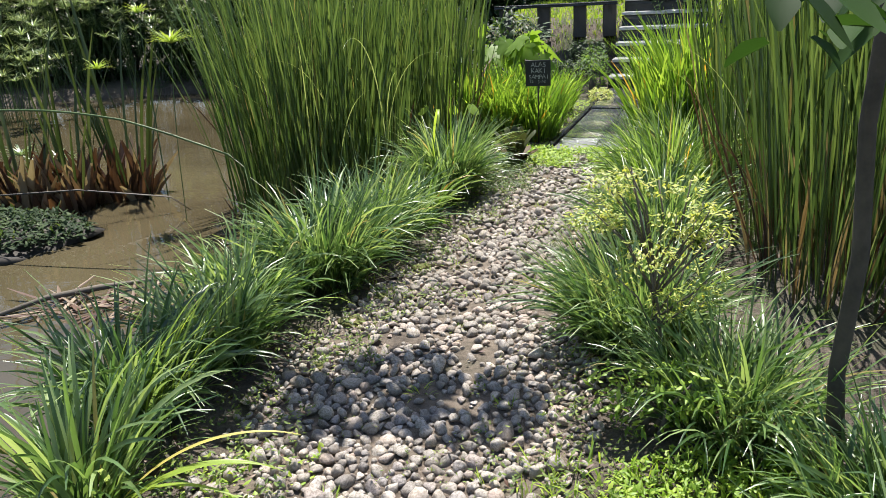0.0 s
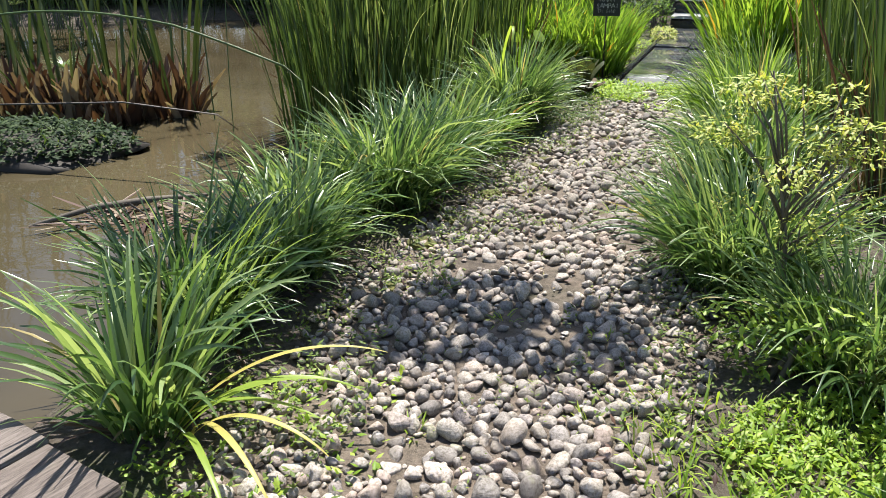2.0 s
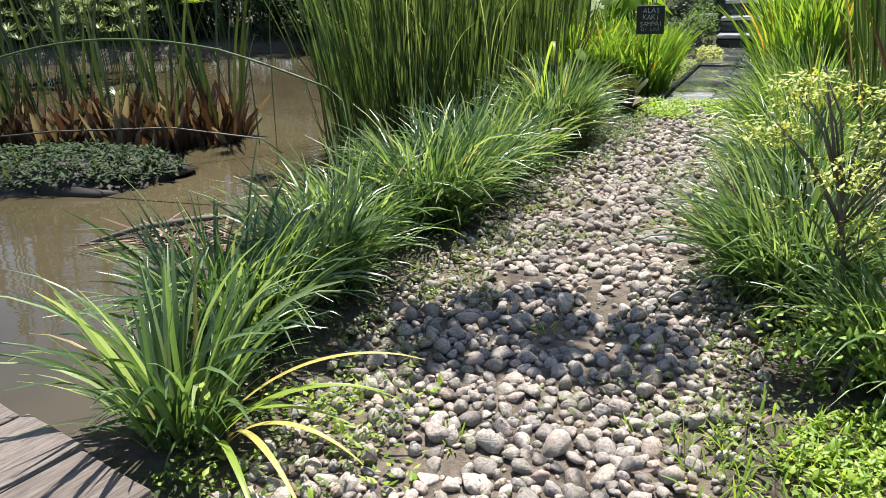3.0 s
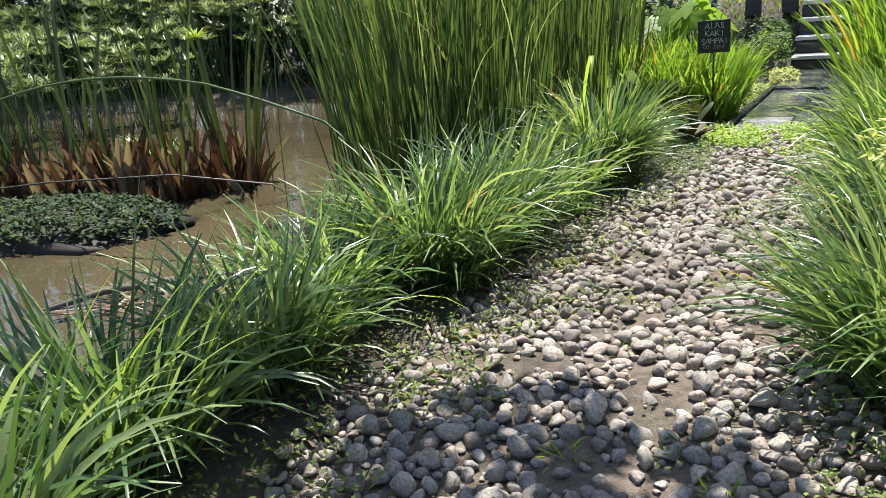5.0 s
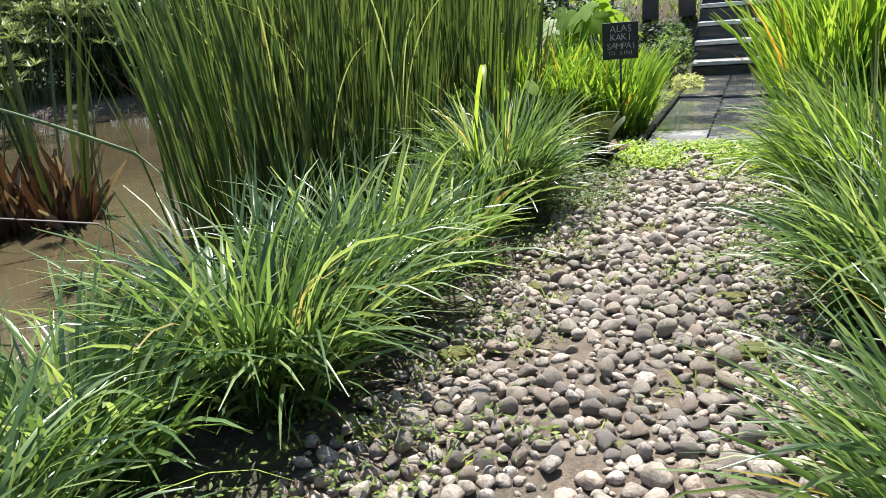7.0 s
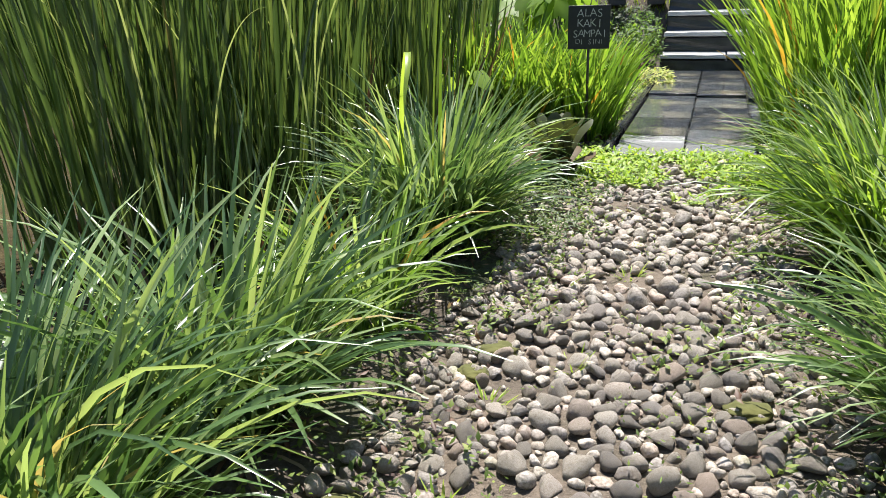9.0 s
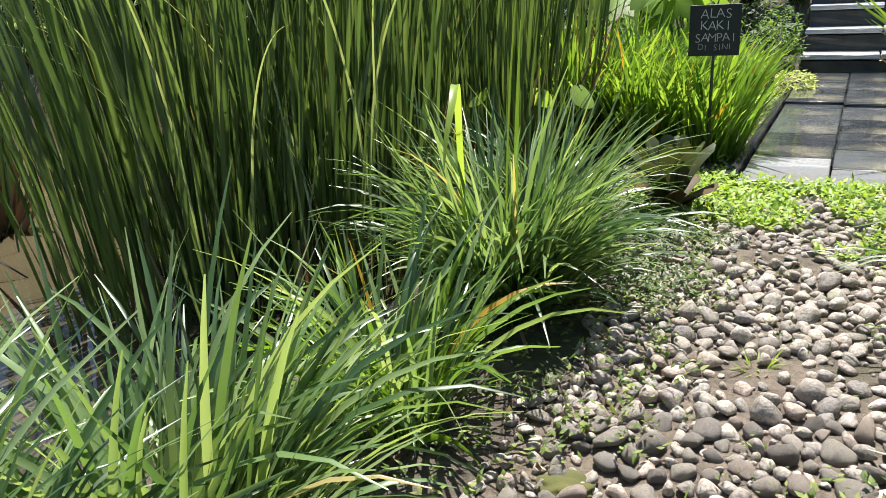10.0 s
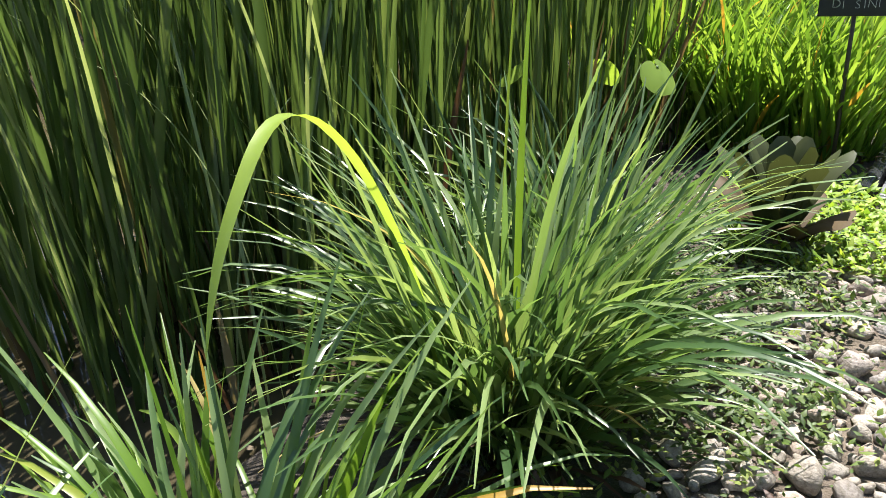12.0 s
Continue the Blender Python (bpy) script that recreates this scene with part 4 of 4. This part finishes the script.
for text, size, pitch, z in (("ALAS", 0.072, 0.041, 0.83), ("KAKI", 0.072, 0.041, 0.768), ("SAMPAI", 0.066, 0.037, 0.705), ("DI SINI", 0.046, 0.025, 0.662)):
    for k, char in enumerate(text):
        if char != " ":
            letter(char, size, (k - (len(text) - 1) / 2) * pitch + 0.006, z + U(-0.003, 0.003), U(-0.08, 0.08))

# ---- islet ----
isl = thing("islet", (-4.15, 6.1, WATER_Z), "small muddy islet covered in low grey-green leaves", "islet")
bm = bmesh.new()
bmesh.ops.create_uvsphere(bm, u_segments=32, v_segments=14, radius=1)
for v in bm.verts:
    k = 1 + 0.35 * noise.noise(v.co * 1.9)
    v.co = Vector((v.co.x * 1.15 * k, v.co.y * 0.58 * k, v.co.z * 0.17 + 0.04 * noise.noise(v.co * 5)))
part("mud", bm_mesh("mud", bm, MUD, True), isl, "dark mud mound")
n = 4200
a, r = U(0, 6.28, n), np.sqrt(U(0, 1, n))
keep = np.array([noise.noise(Vector((3.5 * q * math.cos(w), 2.2 * q * math.sin(w), 0.4))) > -0.75 for w, q in zip(a, r)])
a, r = a[keep], r[keep]
n = len(a)
c = np.stack([1.15 * r * np.cos(a), 0.02 + 0.58 * r * np.sin(a), 0.02 + 0.13 * np.sqrt(1 - r * r * 0.9) * U(0.7, 2.0, n)], 1)
tagged(part("foliage", mesh_of("foliage", *leaves(c, U(0, 6.28, n), RNG.normal(0.2, 0.4, n), U(0.025, 0.08, n), U(0.015, 0.045, n)), ISLET_LEAF), isl, "low grey-green creeping leaves"), kind="stuff")
n = 140
a, r = U(0, 6.28, n), np.sqrt(U(0, 1, n))
v, f = ribbons(np.stack([1.0 * r * np.cos(a), 0.5 * r * np.sin(a), np.full(n, 0.06)], 1), U(0, 6.28, n), U(0.1, 0.9, n), U(0.2, 1.2, n), U(0.08, 0.3, n), U(0.008, 0.02, n), segs=4)
tagged(part("weed_tuft", mesh_of("weed_tuft", v, f, HEDGE_DIM), isl, "thin green weeds"), kind="stuff")
n = 60
v, f = ribbons(np.stack([U(-0.35, 0.35, n), U(-0.12, 0.12, n), np.full(n, 0.01)], 1), U(0, 6.28, n), np.full(n, 1.45), U(-0.1, 0.1, n), U(0.15, 0.45, n), U(0.01, 0.03, n), segs=3)
deb = new("floating_debris", mesh_of("floating_debris", v, f, DRY_REED))
deb.location = (-2.25, 4.6, WATER_Z)
tagged(deb, "pale dead leaves floating on the pond", "debris", kind="stuff")


# ---- ground cover ----
def cover_patch(name, label, x0, x1, y0, y1, n, size, mat, inside, high=0.05, lift=0.0):
    x, y = U(x0, x1, n), U(y0, y1, n)
    keep = np.array([inside(a, b) for a, b in zip(x, y)])
    x, y = x[keep], y[keep]
    c = np.stack([x, y, ground_height(x, y) + U(0.0, 1, len(x)) ** 2 * high + 0.008 + lift], 1)
    ob = new(name, mesh_of(name, *leaves(c, U(0, 6.28, len(x)), RNG.normal(0.35, 0.4, len(x)), size * U(0.6, 1.3, len(x)), size * 0.5 * U(0.7, 1.2, len(x))), mat))
    return tagged(ob, label, "ground cover", kind="stuff")


def nz(x, y, s):
    return noise.noise(Vector((x * s, y * s, 3.1)))


def on_path(x, y, inset=0.0):
    return edge_at(PATH_LEFT, y) + inset < x < edge_at(PATH_RIGHT, y) - inset


cover_patch("ground_cover", "bright yellow-green creeping plants at the paving's edge", 0.5, 2.0, 6.6, 8.1, 9000, 0.042, COVER, lambda x, y: nz(x, y, 3.5) > -0.15 - 0.9 * (y - 7.25 - 0.2 * (1.3 - x)) and ((x - ORIGIN.x) * -SN + (y - ORIGIN.y) * CS < -0.02 or (x - ORIGIN.x) * CS + (y - ORIGIN.y) * SN < -0.07), 0.05, 0.02)
cover_patch("ground_cover", "bright yellow-green creeping plants beside the kerb", 1.0, 2.2, 8.0, 11.5, 2600, 0.042, COVER, lambda x, y: -0.4 < (x - ORIGIN.x) * CS + (y - ORIGIN.y) * SN < -0.07)
cover_patch("ground_cover", "sunlit bright green weedy lawn beside the pebbles", 0.1, 1.9, 0.6, 2.8, 24000, 0.032, COVER, lambda x, y: x > edge_at(PATH_RIGHT, y) + 0.1 + 0.5 * nz(x, y, 3.0) and y < 2.5 + 0.5 * nz(x, y, 2) and nz(x, y, 9) > -0.35)
x, y = U(0.35, 1.9, 2600), U(0.6, 2.5, 2600)
v, f = ribbons(np.stack([x, y, ground_height(x, y)], 1), U(0, 6.28, 2600), U(0.1, 0.9, 2600), U(0.2, 1.2, 2600), U(0.04, 0.12, 2600), U(0.004, 0.008, 2600), segs=3)
tagged(new("lawn_grass", mesh_of("lawn_grass", v, f, COVER)), "short bright grass growing through the weeds", "grass", kind="stuff")
cover_patch("ground_cover", "small weeds among the stones by the deck", -1.1, -0.35, 1.5, 2.6, 900, 0.035, COVER, lambda x, y: nz(x, y, 5) > 0.0)
cover_patch("ground_cover", "low weeds and moss along the grass clumps", -1.2, 1.1, 1.6, 7.4, 24000, 0.026, WEED, lambda x, y: -0.25 < x - edge_at(PATH_LEFT, y) < 0.24 + 0.45 * nz(x, y, 2.6) and nz(x, y, 11) > -0.1, 0.05, 0.03)
cover_patch("ground_cover", "low weeds and moss along the shrub side", 0.2, 2.2, 2.0, 7.6, 18000, 0.026, WEED, lambda x, y: -0.25 < edge_at(PATH_RIGHT, y) - x < 0.18 + 0.45 * nz(x, y, 2.6) and nz(x, y, 11) > -0.1, 0.05, 0.03)
cover_patch("ground_cover", "sparse tiny yellow-green weeds among the pebbles", -0.9, 1.8, 1.2, 7.3, 14000, 0.015, WEED, lambda x, y: on_path(x, y) and nz(x, y, 4.2) > 0.24, 0.05, 0.02)
cover_patch("ground_cover", "dark low weeds round the bromeliad", 0.2, 1.0, 6.2, 7.5, 3800, 0.028, HEDGE_DIM, lambda x, y: x < edge_at(PATH_LEFT, y) + 0.16 + 0.3 * nz(x, y, 4) and nz(x, y, 12) > -0.3, 0.06, 0.02)
cover_patch("leaf_litter", "dry brown leaf litter along the path edges", -1.3, 2.2, 1.2, 7.4, 2600, 0.035, DRY_REED, lambda x, y: min(abs(x - edge_at(PATH_LEFT, y)), abs(x - edge_at(PATH_RIGHT, y))) < 0.22 or nz(x, y, 3.1) > 0.45, 0.07)

# upper lawn
x, y = U(-2, 11, 42000), U(12.2, 23, 42000)
keep = ground_height(x, y) > 0.3
x, y = x[keep], y[keep]
n = len(x)
v, f = ribbons(np.stack([x, y, ground_height(x, y)], 1), U(0, 6.28, n), U(0.1, 0.5, n), U(0.2, 0.8, n), U(0.06, 0.12, n), U(0.012, 0.02, n), segs=2)
tagged(new("lawn", mesh_of("lawn", v, f, COVER)), "sunlit mown grass above the steps", "lawn", kind="stuff")

# moss cushions at the foot of the clumps
for x, y, r in ((-0.11, 4.6, 0.05), (-0.3, 4.1, 0.045), (-0.42, 3.75, 0.06), (0.17, 5.18, 0.04), (0.24, 5.3, 0.05), (0.78, 4.5, 0.05), (0.84, 4.95, 0.045), (-0.5, 3.3, 0.045)):
    bm = bmesh.new()
    bmesh.ops.create_icosphere(bm, subdivisions=4, radius=1)
    for w in bm.verts:
        w.co *= 1 + 0.12 * noise.noise(w.co * 9) + 0.3 * noise.noise(w.co * 2.2 + Vector((x * 9, y * 9, 0)))
        w.co = Vector((w.co.x * r * 1.2, w.co.y * r, w.co.z * r * 0.4))
    ob = new("moss_cushion", bm_mesh("moss_cushion", bm, MOSS, True))
    ob.location = (x, y, float(ground_height(np.array(x), np.array(y))) + 0.015)
    tagged(ob, "small yellow-green moss cushion on a stone", "moss", "moss cushions in the path")

# grass sprouts between the pebbles
spots = [(-0.02, 3.05), (0.12, 3.7), (0.28, 4.05), (-0.1, 3.95), (0.45, 5.2), (0.1, 4.6), (-0.35, 3.3), (0.55, 4.3), (0.5, 2.5), (0.35, 2.9), (0.7, 4.9), (0.2, 5.0), (0.75, 5.9), (-0.3, 2.3), (0.25, 2.4)]
for i, (x, y) in enumerate(spots):
    k = 26
    v, f = ribbons(*tuft_arrays(k, 0.03, 0.1, 0.006, 1.1, 0.7), segs=3)
    ob = new("grass_sprout", mesh_of("grass_sprout", v, f, COVER))
    ob.location = (x, y, float(ground_height(np.array(x), np.array(y))))
    tagged(ob, "small green grass sprout between the pebbles", "grass", "grass sprouts in the path")


# ---- pebbles ----
MUDDY = [(0.44, 4.3, 0.2, 0.13), (0.15, 3.88, 0.26, 0.12), (-0.22, 3.55, 0.3, 0.16), (0.5, 3.75, 0.2, 0.12), (0.0, 3.0, 0.2, 0.16), (0.28, 5.05, 0.14, 0.1), (0.95, 6.75, 0.35, 0.14), (-0.35, 2.2, 0.2, 0.12), (0.35, 2.35, 0.18, 0.12)]


def muddy(x, y):
    return min(((x - a) / p) ** 2 + ((y - b) / q) ** 2 for a, b, p, q in MUDDY) + 1.2 * nz(x, y, 6.0)


py, pu = np.arange(0.4, 7.8, 0.03), np.linspace(0, 1, 60)
Y, P = np.meshgrid(py, pu, indexing="ij")
X = edge_at(PATH_LEFT, Y) - 0.1 + P * (edge_at(PATH_RIGHT, Y) - edge_at(PATH_LEFT, Y) + 0.2)
sink = 0.05 * (1 - np.minimum(smooth(P, 0, 0.06), 1 - smooth(P, 0.94, 1.0)))
bed_v = np.stack([X, Y, ground_height(X, Y) + 0.008 - sink], 2).reshape(-1, 3)
idx = np.arange(X.size).reshape(len(py), 60)
bed_f = np.stack([idx[:-1, :-1], idx[:-1, 1:], idx[1:, 1:], idx[1:, :-1]], 2).reshape(-1, 4)
tagged(new("path_bed", mesh_of("path_bed", bed_v, bed_f, DRY_SOIL)), "pale brown trodden soil showing between the pebbles", "soil", kind="structure")


def pebble_base(seed):
    bm = bmesh.new()
    bmesh.ops.create_icosphere(bm, subdivisions=2, radius=1)
    off = Vector((seed * 7.3, seed * 3.1, seed * 1.7))
    for v in bm.verts:
        k = 1 + 0.3 * noise.noise(v.co * 0.9 + off) + 0.1 * noise.noise(v.co * 2.1 + off)
        v.co = v.co * k
    for _ in range(9):
        d = Vector((RNG.normal(), RNG.normal(), RNG.normal())).normalized()
        cut = U(0.45, 0.74)
        for v in bm.verts:
            v.co -= d * max(0.0, v.co.dot(d) - cut) * 0.95
    vv = np.array([v.co[:] for v in bm.verts])
    ff = np.array([[v.index for v in f.verts] for f in bm.faces])
    bm.free()
    return vv, ff


bases = [pebble_base(k + 1) for k in range(14)]
cell = 0.1
grid = {}
stones = []


def try_stone(x, y, r, slack):
    ci, cj = int(x // cell), int(y // cell)
    for i in range(ci - 1, ci + 2):
        for j in range(cj - 1, cj + 2):
            for (a, b, q) in grid.get((i, j), ()):
                if (a - x) ** 2 + (b - y) ** 2 < (slack * (q + r)) ** 2:
                    return
    grid.setdefault((ci, cj), []).append((x, y, r))
    stones.append((x, y, r))


for r_lo, r_hi, tries, slack in ((0.04, 0.049, 700, 0.95), (0.03, 0.04, 7000, 0.82), (0.02, 0.031, 60000, 0.72), (0.013, 0.02, 60000, 0.74), (0.007, 0.012, 24000, 0.8)):
    xs, ys, rs = U(-1.1, 2.1, tries), U(0.4, 7.75, tries), U(r_lo, r_hi, tries)
    for x, y, r in zip(xs, ys, rs):
        edge = min(x - edge_at(PATH_LEFT, y), edge_at(PATH_RIGHT, y) - x)
        if edge < -0.12 or (edge < 0.22 and U() > 0.3 + 3.0 * edge):
            continue
        if (nz(x, y, 2.3) > 0.5 or muddy(x, y) < 0.6) and U() > 0.06 + 3.0 * max(0.0, 0.016 - r):
            continue
        if y > 7.2 and U() > 0.5:
            continue
        try_stone(x, y, r, slack)


def stone_frame(x, y, r):
    s = r * U(0.95, 1.35), r * U(0.8, 1.08), r * U(0.52, 0.9)
    z = float(ground_height(np.array(x), np.array(y))) + 0.008 + s[2] * U(0.15, 0.75)
    return Matrix.LocRotScale((x, y, z), Euler((RNG.normal(0, 0.3), RNG.normal(0, 0.3), U(0, 6.28))), s)


bed = thing("pebble_path", (0, 0, 0), "path of rounded grey river pebbles set in soil", "path", kind="structure")
shared = [mesh_of("pebble", v, f, PEBBLE) for v, f in bases]
singles = [s for s in stones if 3.9 < s[1] < 5.6 and s[2] > 0.02][:300]
chosen = set(singles)
rest_v, rest_f, o = [], [], 0
for i, s in enumerate(stones):
    m = stone_frame(*s)
    k = int(U(0, len(bases)))
    if s in chosen:
        p = new("pebble", shared[k])
        p.parent = bed
        p.matrix_local = m
    else:
        v, f = bases[k]
        M = np.array(m)
        rest_v.append(v @ M[:3, :3].T + M[:3, 3])
        rest_f.append(f + o)
        o += len(v)
rest = part("pebbles", mesh_of("pebbles", np.concatenate(rest_v), np.concatenate(rest_f), PEBBLE), bed, "rounded grey pebbles")
rest["kind"] = "stuff"
